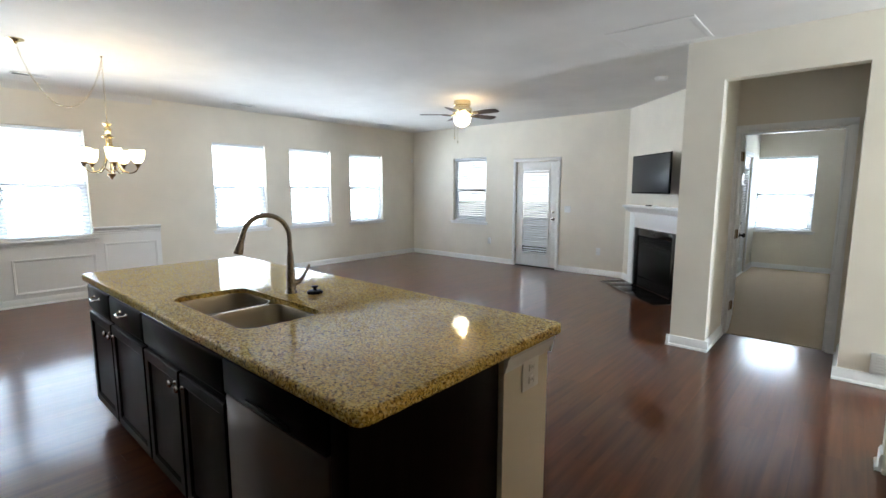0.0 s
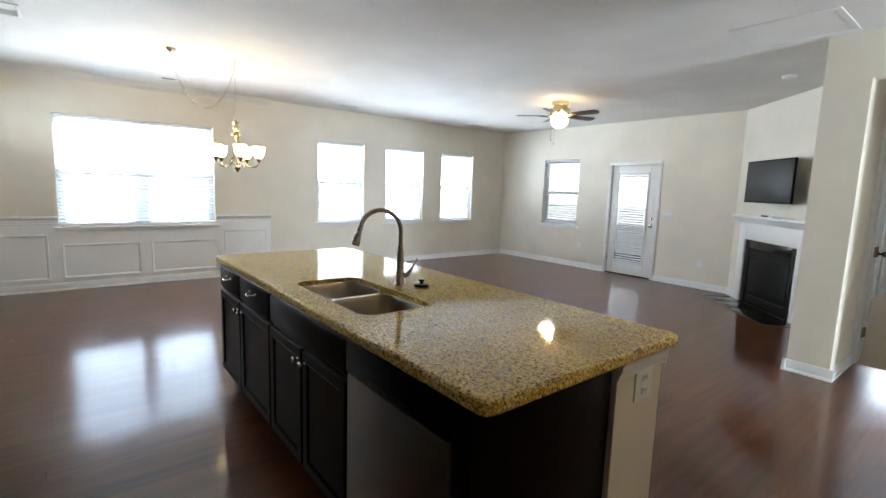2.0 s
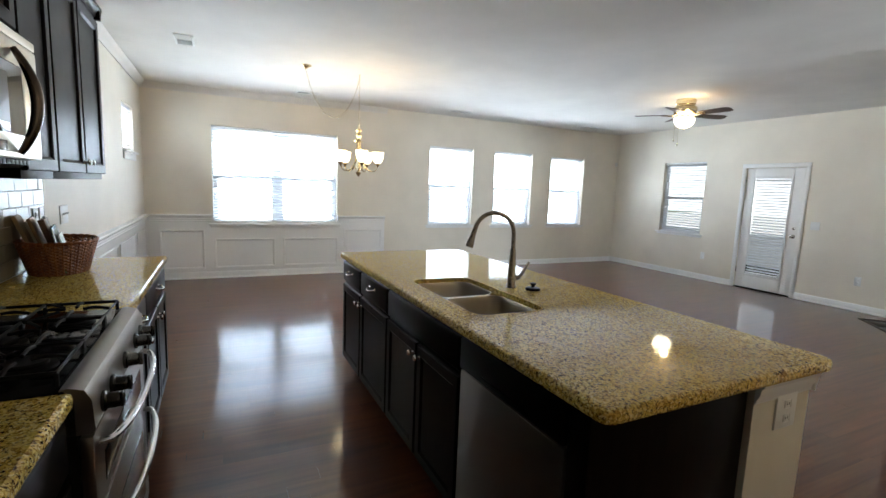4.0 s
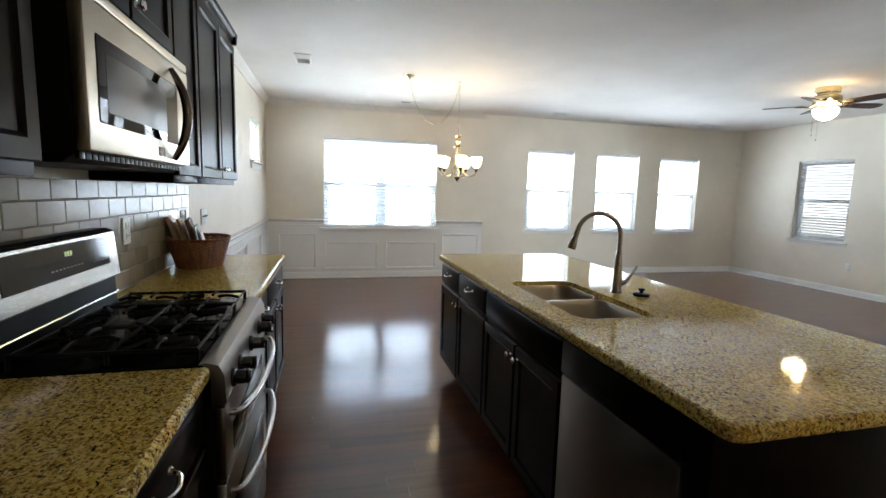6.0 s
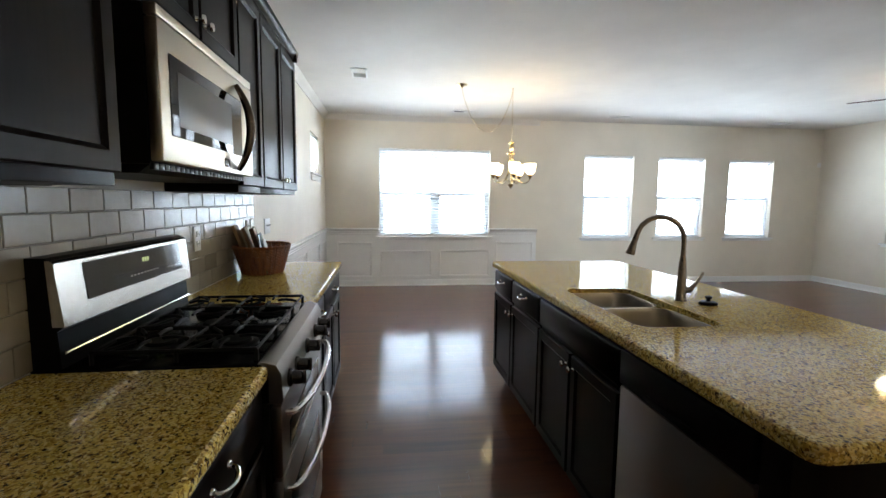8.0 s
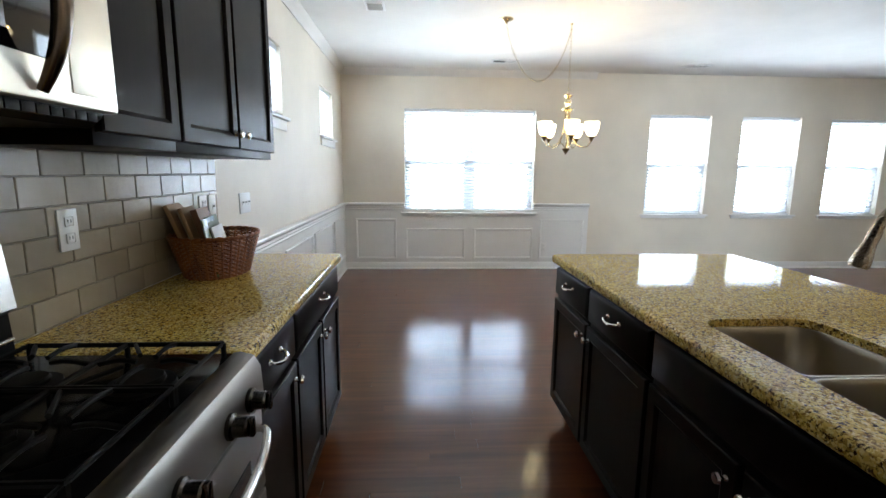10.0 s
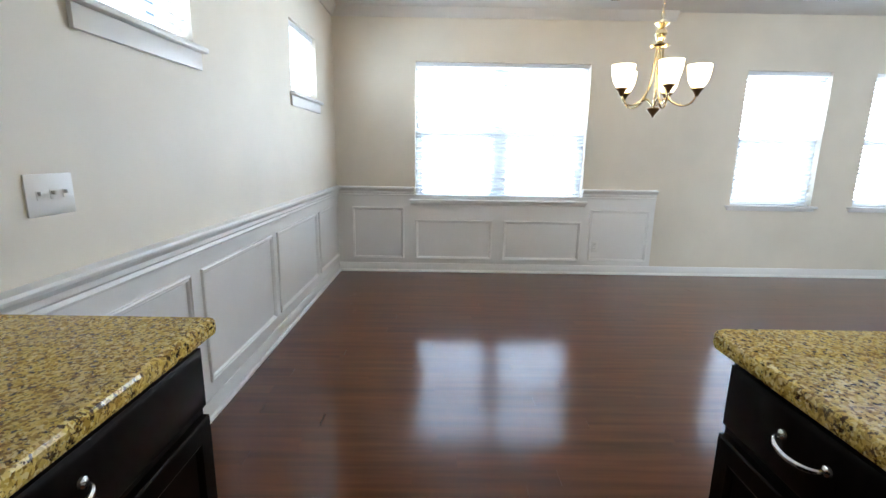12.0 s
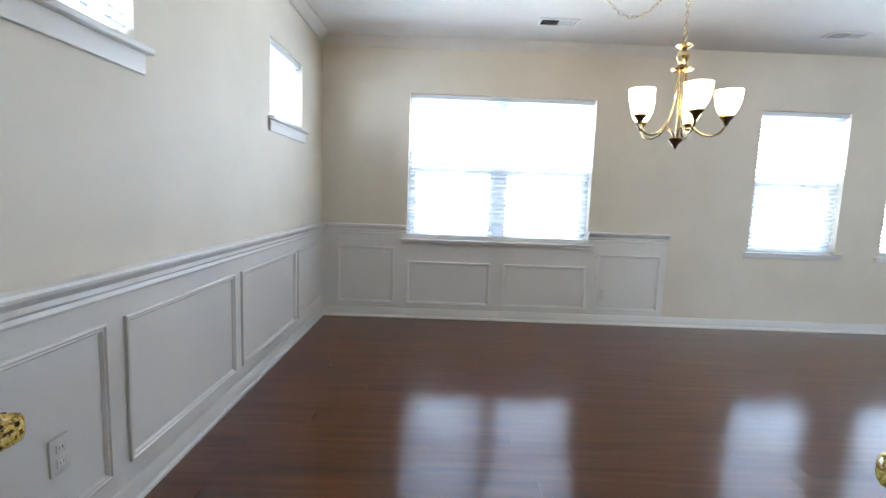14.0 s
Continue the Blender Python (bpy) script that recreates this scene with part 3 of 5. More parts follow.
def glazed_door(name, F, a, b, top, knob_side, label, dark_sill):
    """A closed door with a full lite, its blind, casing, knob, deadbolt and hinges."""
    d = thing(name, at(F, (a + b) / 2, 0, 0), label, "door", kind="structure")
    casing(F, a, b, top, d)
    l0, l1, lz0, lz1 = a + 0.12, b - 0.15, 0.22, top - 0.14
    bm = B()
    for p, q, lo, hi in ((a + 0.005, l0, 0.02, top - 0.005), (l1, b - 0.005, 0.02, top - 0.005), (l0, l1, 0.02, lz0), (l0, l1, lz1, top - 0.005)):
        fbox(bm, F, p, q, -0.06, -0.015, lo, hi, 0.002)
    leaf = part("door_leaf", bm, M_TRIM, d)
    bm = B()
    for p, q, lo, hi in ((l0 - 0.005, l0 + 0.03, lz0 - 0.005, lz1 + 0.005), (l1 - 0.03, l1 + 0.005, lz0 - 0.005, lz1 + 0.005), (l0 + 0.03, l1 - 0.03, lz0 - 0.005, lz0 + 0.03), (l0 + 0.03, l1 - 0.03, lz1 - 0.03, lz1 + 0.005)):
        fbox(bm, F, p, q, -0.0149, -0.002, lo, hi, 0.005)
    part("lite_frame", bm, M_TRIM, leaf)
    bm = B()
    fbox(bm, F, l0, l1, -0.05, -0.045, lz0, lz1)
    pane = part("pane", bm, M_GLASS, leaf)
    pane.visible_shadow = False
    uk = b - 0.065 if knob_side > 0 else a + 0.065
    for zz, r in ((0.91, 0.028), (1.03, 0.024)):
        bm = B()
        prof = [(0, 0), (r + 0.004, 0), (r + 0.003, 0.006), (0.010, 0.010), (0.010, 0.03), (0.024, 0.036), (0.028, 0.05), (0.02, 0.06), (0, 0.063)] if zz < 1 else [(0, 0), (r, 0), (r - 0.003, 0.012), (0.016, 0.014), (0, 0.016)]
        lathe(bm, prof, at(F, uk, -0.0148, zz), F[2], 16)
        part("door_knob" if zz < 1 else "deadbolt", bm, M_CHROME if dark_sill else M_DKSTEEL, d, "satin metal")
    bm = B()
    fbox(bm, F, a, b, -0.12, 0.012, 0.0005, 0.019, 0.004)
    part("threshold", bm, M_BLACK if dark_sill else M_TRIM, d)
    for zz in (0.25, 1.0, top - 0.21):
        bm = B()
        uh = a if knob_side > 0 else b
        fbox(bm, F, uh - 0.008, uh + 0.012, -0.014, 0.002, zz, zz + 0.09, 0.003)
        part("hinge", bm, M_CHROME, d)
    blind(F, l0 + 0.035, l1 - 0.035, lz0 + 0.035, lz1 - 0.035, -0.024, 32, "white slat blind fixed over the glass of a door").name = "door_blind"


glazed_door("door_1", F_N, -4.88, -4.04, 1.93, 1, "closed white patio door with a full glass lite and slat blind", True)
glazed_door("door_3", F_BW, 8.62, 9.50, 1.98, -1, "closed white glazed door to the deck with a slat blind", False)

# open bedroom door
d = thing("door_2", (-0.985, 5.28, 0), "open white panelled bedroom door with bronze hinges", "door", kind="structure")
casing(F_BD, -0.985, -0.2, 1.97, d, 0.06)
bm = B()
box(bm, -0.984, -0.966, 5.282, 5.40, 0.009, 1.968, 0.002)
box(bm, -0.219, -0.201, 5.282, 5.40, 0.009, 1.968, 0.002)
box(bm, -0.966, -0.219, 5.282, 5.40, 1.95, 1.968, 0.002)
part("jamb", bm, M_TRIM, d)
HINGE = frame_of((-0.962, 5.405, 0), (math.cos(radians(97)), math.sin(radians(97)), 0), (math.sin(radians(97)), -math.cos(radians(97)), 0))
bm = B()
fbox(bm, HINGE, 0.0, 0.74, -0.035, 0.0, 0.02, 1.945, 0.003)
for a, b in ((0.10, 0.34), (0.40, 0.64)):
    for lo, hi in ((0.2, 0.85), (1.0, 1.5), (1.58, 1.84)):
        for dd in (0.0005,):
            for p, q, r, s in ((a, a + 0.02, lo, hi), (b - 0.02, b, lo, hi), (a + 0.02, b - 0.02, lo, lo + 0.02), (a + 0.02, b - 0.02, hi - 0.02, hi)):
                fbox(bm, HINGE, p, q, dd, dd + 0.007, r, s, 0.003)
leaf = part("door_leaf", bm, M_TRIM, d)
for s in (1, -1):
    bm = B()
    lathe(bm, [(0, 0), (0.03, 0), (0.029, 0.006), (0.011, 0.012), (0.011, 0.03), (0.025, 0.038), (0.027, 0.05), (0.018, 0.06), (0, 0.062)], at(HINGE, 0.68, 0.0 if s > 0 else -0.035, 0.93), HINGE[2] * s, 16)
    part("door_knob", bm, M_DKSTEEL, leaf)
for zz in (0.28, 1.0, 1.75):
    bm = B()
    tube(bm, [(-0.955, 5.398, zz - 0.045), (-0.955, 5.398, zz + 0.045)], 0.007, 8)
    box(bm, -0.965, -0.9605, 5.33, 5.40, zz - 0.045, zz + 0.045)
    part("hinge", bm, M_DKBRASS, d)

# wainscot, chair rail and crown of the dining corner
bm = B()
fbox(bm, F_W, Y_S, 2.36, 0.0005, 0.006, 0.096, 0.84)
wains_w = solid("wainscot", bm, M_TRIM, "white painted wainscot with rectangular panel mouldings", "wainscot")
bm = B()
fbox(bm, F_S, X_W + 0.006, -3.70, 0.0005, 0.006, 0.096, 0.84)
wains_s = solid("wainscot", bm, M_TRIM, "white painted wainscot with rectangular panel mouldings", "wainscot")


def panel(F, u0, u1, z0, z1, parent):
    """A rectangle of picture-frame moulding with mitred corners."""
    bm = B()
    loops = []
    for inset, out in ((0, 0.006), (0.0, 0.018), (0.007, 0.021), (0.013, 0.015), (0.02, 0.016), (0.026, 0.010), (0.028, 0.006)):
        loops.append([bm.verts.new(at(F, u, out, z)) for u, z in ((u0 + inset, z0 + inset), (u1 - inset, z0 + inset), (u1 - inset, z1 - inset), (u0 + inset, z1 - inset))])
    for a, b in zip(loops, loops[1:]):
        for j in range(4):
            bm.faces.new((a[j], a[(j + 1) % 4], b[(j + 1) % 4], b[j]))
    part("panel_moulding", bm, M_TRIM, parent)


for u0, u1, z1 in ((-0.885, -0.33, 0.705), (-0.205, 0.62, 0.575), (0.745, 1.575, 0.575), (1.675, 2.305, 0.705)):
    panel(F_W, u0, u1, 0.145, z1, wains_w)
for u0, u1 in ((-4.635, -3.80), (-5.635, -4.735), (-6.72, -5.73), (-7.56, -6.80)):
    panel(F_S, u0, u1, 0.175, 0.745, wains_s)
RAIL = [(0, 0.825), (0.012, 0.825), (0.016, 0.835), (0.012, 0.85), (0.022, 0.86), (0.02, 0.878), (0.034, 0.89), (0.05, 0.903), (0.054, 0.915), (0.05, 0.925), (0, 0.927)]
for F, a, b in ((F_W, Y_S, WIN_D[0] - 0.002), (F_W, WIN_D[1] + 0.002, 2.36), (F_S, X_W, -3.71)):
    bm = B()
    prism(bm, F, RAIL, a, b)
    solid("chair_rail_trim", bm, M_TRIM, "white moulded chair rail capping the wainscot", "trim")
CROWN = [(0, C - 0.085), (0.012, C - 0.085), (0.016, C - 0.07), (0.04, C - 0.04), (0.062, C - 0.018), (0.07, C - 0.0005), (0, C - 0.0005)]
for F, a, b in ((F_W, Y_S, 2.365), (F_S, X_W, -3.60)):
    bm = B()
    prism(bm, F, CROWN, a, b)
    solid("crown_trim", bm, M_CEIL, "white crown moulding at the dining ceiling", "trim")

# ---- island ----
F_I = frame_of((0, 0.725, 0), (1, 0, 0), (0, -1, 0))
F_L = frame_of((0, -0.475, 0), (1, 0, 0), (0, 1, 0))
F_U = frame_of((0, -0.745, 0), (1, 0, 0), (0, 1, 0))


def knob(F, u, d, z, parent):
    bm = B()
    lathe(bm, [(0, 0), (0.009, 0), (0.008, 0.004), (0.005, 0.008), (0.005, 0.014), (0.012, 0.018), (0.0155, 0.023), (0.013, 0.029), (0, 0.032)], at(F, u, d, z), F[2], 14)
    part("knob", bm, M_CHROME, parent, "satin nickel knob")


def pull(F, u, d, z, parent, w=0.10):
    bm = B()
    h = w / 2
    pts = curve([at(F, u - h, d + 0.003, z + 0.004), at(F, u - h * 0.9, d + 0.018, z), at(F, u - h * 0.5, d + 0.027, z - 0.004), at(F, u, d + 0.030, z - 0.006), at(F, u + h * 0.5, d + 0.027, z - 0.004), at(F, u + h * 0.9, d + 0.018, z), at(F, u + h, d + 0.003, z + 0.004)], 4)
    k = len(pts)
    tube(bm, pts, [0.0035 + 0.003 * math.sin(math.pi * i / (k - 1)) for i in range(k)], 8)
    for s in (-1, 1):
        lathe(bm, [(0, 0), (0.010, 0), (0.009, 0.004), (0.005, 0.007), (0, 0.008)], at(F, u + s * h, d, z + 0.004), F[2], 12)
    part("pull_handle", bm, M_CHROME, parent, "satin nickel arched pull")


def door_front(F, u0, u1, z0, z1, parent, name="door", rail=0.058):
    """A framed door with a raised, bevelled panel."""
    bm = B()
    loops = []
    for inset, out in ((0.0, 0.0005), (0.0, 0.017), (0.004, 0.021), (rail - 0.012, 0.021), (rail - 0.004, 0.016), (rail, 0.011), (rail + 0.006, 0.011)):
        loops.append([bm.verts.new(at(F, u, out, z)) for u, z in ((u0 + inset, z0 + inset), (u1 - inset, z0 + inset), (u1 - inset, z1 - inset), (u0 + inset, z1 - inset))])
    for a, b in zip(loops, loops[1:]):
        for j in range(4):
            bm.faces.new((a[j], a[(j + 1) % 4], b[(j + 1) % 4], b[j]))
    bm.faces.new(loops[-1])
    bm.faces.new(loops[0][::-1])
    return part(name, bm, M_ESPRESSO, parent)


def drawer_front(F, u0, u1, z0, z1, parent):
    bm = B()
    loops = []
    for inset, out in ((0.0, 0.0005), (0.0, 0.014), (0.012, 0.021)):
        loops.append([bm.verts.new(at(F, u, out, z)) for u, z in ((u0 + inset, z0 + inset), (u1 - inset, z0 + inset), (u1 - inset, z1 - inset), (u0 + inset, z1 - inset))])
    for a, b in zip(loops, loops[1:]):
        for j in range(4):
            bm.faces.new((a[j], a[(j + 1) % 4], b[(j + 1) % 4], b[j]))
    bm.faces.new(loops[-1])
    bm.faces.new(loops[0][::-1])
    return part("drawer", bm, M_ESPRESSO, parent)


def base_unit(F, u0, u1, depth, doors, drawers, label, knobs="", group="base cabinets", pulls=True, top=0.872):
    """A base cabinet: body with toe kick, framed doors, drawers above."""
    t = thing("base_cabinet", at(F, (u0 + u1) / 2, -depth / 2, 0), label, "cabinet", group)
    bm = B()
    fbox(bm, F, u0 + 0.0005, u1 - 0.0005, -depth, 0, 0.10, top, 0.002)
    if top < 0.8:
        fbox(bm, F, u0 + 0.0005, u1 - 0.0005, -0.02, 0, top + 0.0005, 0.872, 0.001)
    fbox(bm, F, u0 + 0.0005, u1 - 0.0005, -depth, -0.07, 0.0, 0.0995)
    part("body", bm, M_ESPRESSO, t)
    w = (u1 - u0) / drawers
    for k in range(drawers):
        dr = drawer_front(F, u0 + k * w + 0.012, u0 + (k + 1) * w - 0.012, 0.715, 0.856, t)
        if pulls:
            pull(F, u0 + (k + 0.5) * w, 0.021, 0.80, dr)
    w = (u1 - u0) / doors
    for k in range(doors):
        a, b = u0 + k * w + 0.010, u0 + (k + 1) * w - 0.010
        dd = door_front(F, a, b, 0.125, 0.690, t)
        side = knobs[k] if knobs else ""
        if side:
            knob(F, b - 0.03 if side == "r" else a + 0.03, 0.021, 0.635, dd)
    return t


ESP = "espresso-stained base cabinet with "
base_unit(F_I, -3.60, -3.125, 0.627, 1, 1, ESP + "one drawer and one door, at the end", "r", "island cabinets")
base_unit(F_I, -3.125, -2.575, 0.627, 1, 1, ESP + "one drawer and one door, beside the sink", "l", "island cabinets")
base_unit(F_I, -2.575, -1.70, 0.627, 2, 1, ESP + "two doors and a false drawer front", "rl", "island cabinets", pulls=False, top=0.665)

# dishwasher
t = thing("dishwasher", at(F_I, -1.39, -0.3, 0), "stainless steel dishwasher with a black control strip under the counter", "dishwasher")
bm = B()
fbox(bm, F_I, -1.695, -1.085, -0.58, -0.005, 0.10, 0.87)
fbox(bm, F_I, -1.695, -1.085, -0.58, -0.07, 0.0, 0.0995)
part("body", bm, M_BLACK, t)
bm = B()
fbox(bm, F_I, -1.690, -1.090, -0.004, 0.022, 0.115, 0.735, 0.006)
part("door", bm, M_DIMSTEEL, t)
bm = B()
fbox(bm, F_I, -1.690, -1.090, -0.004, 0.028, 0.742, 0.866, 0.008)
panel_dw = part("control_panel", bm, M_BLACK, t, "black plastic control strip")
bm = B()
fbox(bm, F_I, -1.52, -1.26, 0.0275, 0.034, 0.752, 0.772, 0.003)
part("grip", bm, M_BLACK, panel_dw)

bm = B()
fbox(bm, F_I, -1.083, -1.005, -0.627, 0.018, 0.0, 0.872, 0.002)
tagged(solid("end_panel", bm, M_ESPRESSO, "espresso-stained wooden end panel of the island", "panel", ""), kind="")
t = thing("island_knee_wall", (-2.3, 1.5, 0), "beige painted half wall behind the island cabinets", "half wall", kind="structure")
bm = B()
box(bm, -3.62, -0.985, 1.354, 1.660, 0.0, 0.872)
part("body", bm, M_WALL, t)
F_E = frame_of((-0.985, 0, 0), (0, 1, 0), (1, 0, 0))
F_K = frame_of((0, 1.660, 0), (1, 0, 0), (0, 1, 0))
CAP = [(0, 0.80), (0.006, 0.80), (0.008, 0.815), (0.016, 0.83), (0.018, 0.85), (0.026, 0.86), (0.028, 0.871), (0, 0.871)]
for F, a, b in ((F_E, 1.352, 1.670), (F_K, -3.63, -0.97)):
    bm = B()
    prism(bm, F, CAP, a, b)
    part("cap_moulding", bm, M_TRIM, t)
    bm = B()
    prism(bm, F, BASE, a, b)
    part("baseboard", bm, M_TRIM, t)
plate("outlet", F_E, 1.525, 0.75, 0.112, 0.12, label="wide white plate with a duplex outlet on the island end")


def slab(outer, hole, z0, z1, r, name, label, base):
    """A stone worktop with rounded corners and an optional rounded cut-out."""
    bm = B()

    def loop(x0, x1, y0, y1, rad):
        pts = []
        for cx, cy, a0 in ((x1 - rad, y1 - rad, 0), (x0 + rad, y1 - rad, 90), (x0 + rad, y0 + rad, 180), (x1 - rad, y0 + rad, 270)):
            for k in range(7):
                a = radians(a0 + 15 * k)
                pts.append((cx + rad * math.cos(a), cy + rad * math.sin(a)))
        return pts

    o = loop(*outer, r)
    e = 0.011
    rows = []
    for inset, z in ((e, z0), (0.003, z0 + 0.003), (0, z0 + e), (0, z1 - e), (0.003, z1 - 0.004), (e, z1)):
        x0, x1, y0, y1 = outer
        rows.append([bm.verts.new((x, y, z)) for x, y in loop(x0 + inset, x1 - inset, y0 + inset, y1 - inset, max(r - inset, 0.004))])
    for a, b in zip(rows, rows[1:]):
        for j in range(len(a)):
            bm.faces.new((a[j], a[(j + 1) % len(a)], b[(j + 1) % len(b)], b[j]))
    if hole:
        h0 = [bm.verts.new((x, y, z0)) for x, y in loop(*hole, 0.07)]
        h1 = [bm.verts.new((x, y, z1)) for x, y in loop(*hole, 0.07)]
        for j in range(len(h0)):
            bm.faces.new((h0[j], h0[(j + 1) % len(h0)], h1[(j + 1) % len(h1)], h1[j]))
        bm.edges.ensure_lookup_table()
        for ring, inner in ((rows[0], h0), (rows[-1], h1)):
            es = []
            for lp in (ring, inner):
                for j in range(len(lp)):
                    ed = bm.edges.get((lp[j], lp[(j + 1) % len(lp)]))
                    es.append(ed)
            bmesh.ops.triangle_fill(bm, use_beauty=True, edges=es)
    else:
        bm.faces.new(rows[0][::-1])
        bm.faces.new(rows[-1])
    return solid(name, bm, M_GRANITE, label, "countertop", "", base, smooth=False)


H = 0.915
SINK = (-2.52, -1.765, 0.815, 1.165)
ob = slab((-3.655, -0.94, 0.69, 1.705), SINK, 0.874, H, 0.035, "countertop", "polished gold granite island worktop with a sink cut-out", (-2.3, 1.19, 0.874))

# sink
t = thing("sink", (-2.17, 0.99, 0.68), "undermount stainless steel double bowl sink", "sink")
XD = -2.165


def bowl(x0, x1, y0, y1, ztop, depth, parent):
    bm = B()
    rows = []
    for inset, z, rad in ((-0.008, ztop, 0.075), (0, ztop, 0.07), (0.006, ztop - 0.02, 0.07), (0.012, ztop - depth + 0.03, 0.07), (0.022, ztop - depth + 0.008, 0.065), (0.045, ztop - depth, 0.05)):
        pts = []
        a0, a1, b0, b1 = x0 + inset, x1 - inset, y0 + inset, y1 - inset
        for cx, cy, s in ((a1 - rad, b1 - rad, 0), (a0 + rad, b1 - rad, 90), (a0 + rad, b0 + rad, 180), (a1 - rad, b0 + rad, 270)):
            for k in range(6):
                a = radians(s + 18 * k)
                pts.append(bm.verts.new((cx + rad * math.cos(a), cy + rad * math.sin(a), z)))
        rows.append(pts)
    for a, b in zip(rows, rows[1:]):
        for j in range(len(a)):
            bm.faces.new((a[j], a[(j + 1) % len(a)], b[(j + 1) % len(b)], b[j]))
    bm.faces.new(rows[-1])
    o = part("bowl", bm, M_SINK, parent)
    bm = B()
    lathe(bm, [(0.042, 0.001), (0.040, 0.004), (0.03, 0.002), (0.012, 0.0015), (0, 0.003)], ((x0 + x1) / 2, (y0 + y1) / 2, ztop - depth), n=16)
    part("drain", bm, M_CHROME, o)


bowl(SINK[0] + 0.010, XD - 0.011, SINK[2] + 0.010, SINK[3] - 0.010, 0.892, 0.21, t)
bowl(XD + 0.011, SINK[1] - 0.010, SINK[2] + 0.010, SINK[3] - 0.010, 0.892, 0.19, t)

bm = B()
box(bm, XD - 0.0025, XD + 0.0025, SINK[2] + 0.01, SINK[3] - 0.01, 0.74, 0.8915, 0.001)
part("divider", bm, M_CHROME, t)

# faucet
t = thing("faucet", (-2.20, 1.265, H), "brushed nickel gooseneck pull-down kitchen faucet", "faucet")
bx, by = -2.20, 1.265
bm = B()
lathe(bm, [(0, 0), (0.029, 0), (0.028, 0.006), (0.024, 0.014), (0.0225, 0.05), (0.0215, 0.10), (0.018, 0.16), (0.0145, 0.205), (0.012, 0.212), (0, 0.212)], (bx, by, H + 0.0005), n=20)
part("base", bm, M_NICKEL, t)
dirx, diry = -0.24, -0.97
arc = [(bx, by, H + 0.10), (bx, by, H + 0.2), (bx, by, H + 0.285)]
for k in range(1, 13):
    a = radians(180 - 14.2 * k)
    s = 0.108 + 0.108 * math.cos(a)
    arc.append((bx + dirx * s, by + diry * s, H + 0.285 + 0.108 * math.sin(a)))
bm = B()
tube(bm, arc, 0.0115, 12)
part("neck", bm, M_NICKEL, t)
e, f = V(arc[-1]), (V(arc[-1]) - V(arc[-2])).normalized()
bm = B()
lathe(bm, [(0, -0.006), (0.013, -0.004), (0.014, 0.01), (0.0135, 0.03), (0.019, 0.06), (0.022, 0.085), (0.020, 0.092), (0, 0.093)], e, f, 16)
part("spray_head", bm, M_NICKEL, t)
bm = B()
tube(bm, curve([(bx, by + 0.018, H + 0.05), (bx + 0.005, by + 0.045, H + 0.055), (bx + 0.01, by + 0.07, H + 0.085), (bx + 0.012, by + 0.10, H + 0.135)], 4), [0.017, 0.017, 0.016, 0.015, 0.013, 0.011, 0.010, 0.009, 0.008, 0.0075, 0.007, 0.0065, 0.006], 10)
part("lever", bm, M_NICKEL, t)

t = thing("sink_stopper", (-2.115, 1.345, H), "black rubber sink stopper lying on the granite", "stopper")
bm = B()
lathe(bm, [(0, 0), (0.038, 0), (0.040, 0.006), (0.034, 0.012), (0.010, 0.015), (0.008, 0.022), (0.016, 0.03), (0.016, 0.036), (0, 0.038)], (-2.115, 1.345, H + 0.0005), n=20)
part("plug", bm, M_BLACK, t)

# ---- wall run with range ----
base_unit(F_L, -3.645, -2.785, 0.565, 2, 1, ESP + "a wide drawer and two doors", "rl")
base_unit(F_L, -2.785, -2.306, 0.565, 1, 1, ESP + "one drawer and one door beside the range", "l")
for a, b in ((-1.494, -0.80), (-0.80, -0.05), (-0.05, 0.70)):
    t_ = b - a
    base_unit(F_L, b - t_, b, 0.565, 1, 1, ESP + "one drawer and one door below granite", "r")
slab((-3.68, -2.300, Y_S + 0.001, -0.44), None, 0.874, H, 0.015, "countertop", "polished gold granite worktop beside the range", (-3.0, -0.75, 0.874))
slab((-1.496, 0.72, Y_S + 0.001, -0.44), None, 0.874, H, 0.015, "countertop", "polished gold granite worktop beside the range", (-0.5, -0.75, 0.874))

# range
F_R = frame_of((0, -0.41, 0), (1, 0, 0), (0, 1, 0))
R0, R1 = -2.292, -1.500
t = thing("gas_range", (-1.905, -0.72, 0), "stainless steel double-oven gas range with black cooktop", "range")
bm = B()
fbox(bm, F_R, R0, R1, -0.62, -0.03, 0.02, 0.895, 0.003)
part("body", bm, M_BLACK, t)
bm = B()
fbox(bm, F_R, R0 - 0.002, R1 + 0.002, -0.62, -0.045, 0.8955, 0.918, 0.008)
cook = part("cooktop", bm, M_ENAMEL, t, "glossy black enamel cooktop")
bm = B()
prism(bm, F_R, [(-0.06, 0.80), (0.0, 0.80), (0.006, 0.81), (0.002, 0.885), (-0.012, 0.912), (-0.044, 0.921), (-0.06, 0.918)], R0, R1)
ctl = part("control_panel", bm, M_DIMSTEEL, t)
for k in range(5):
    u = (R0 + 0.09, R0 + 0.20, (R0 + R1) / 2, R1 - 0.20, R1 - 0.09)[k]
    bm = B()
    lathe(bm, [(0, 0), (0.027, 0), (0.027, 0.008), (0.021, 0.012), (0.020, 0.036), (0.017, 0.040), (0, 0.040)], at(F_R, u, 0.004, 0.842), F_R[2], 16)
    fbox(bm, F_R, u - 0.008, u + 0.008, 0.042, 0.054, 0.822, 0.862, 0.003)
    part("knob", bm, M_DKSTEEL, ctl, "dark metal control knob")
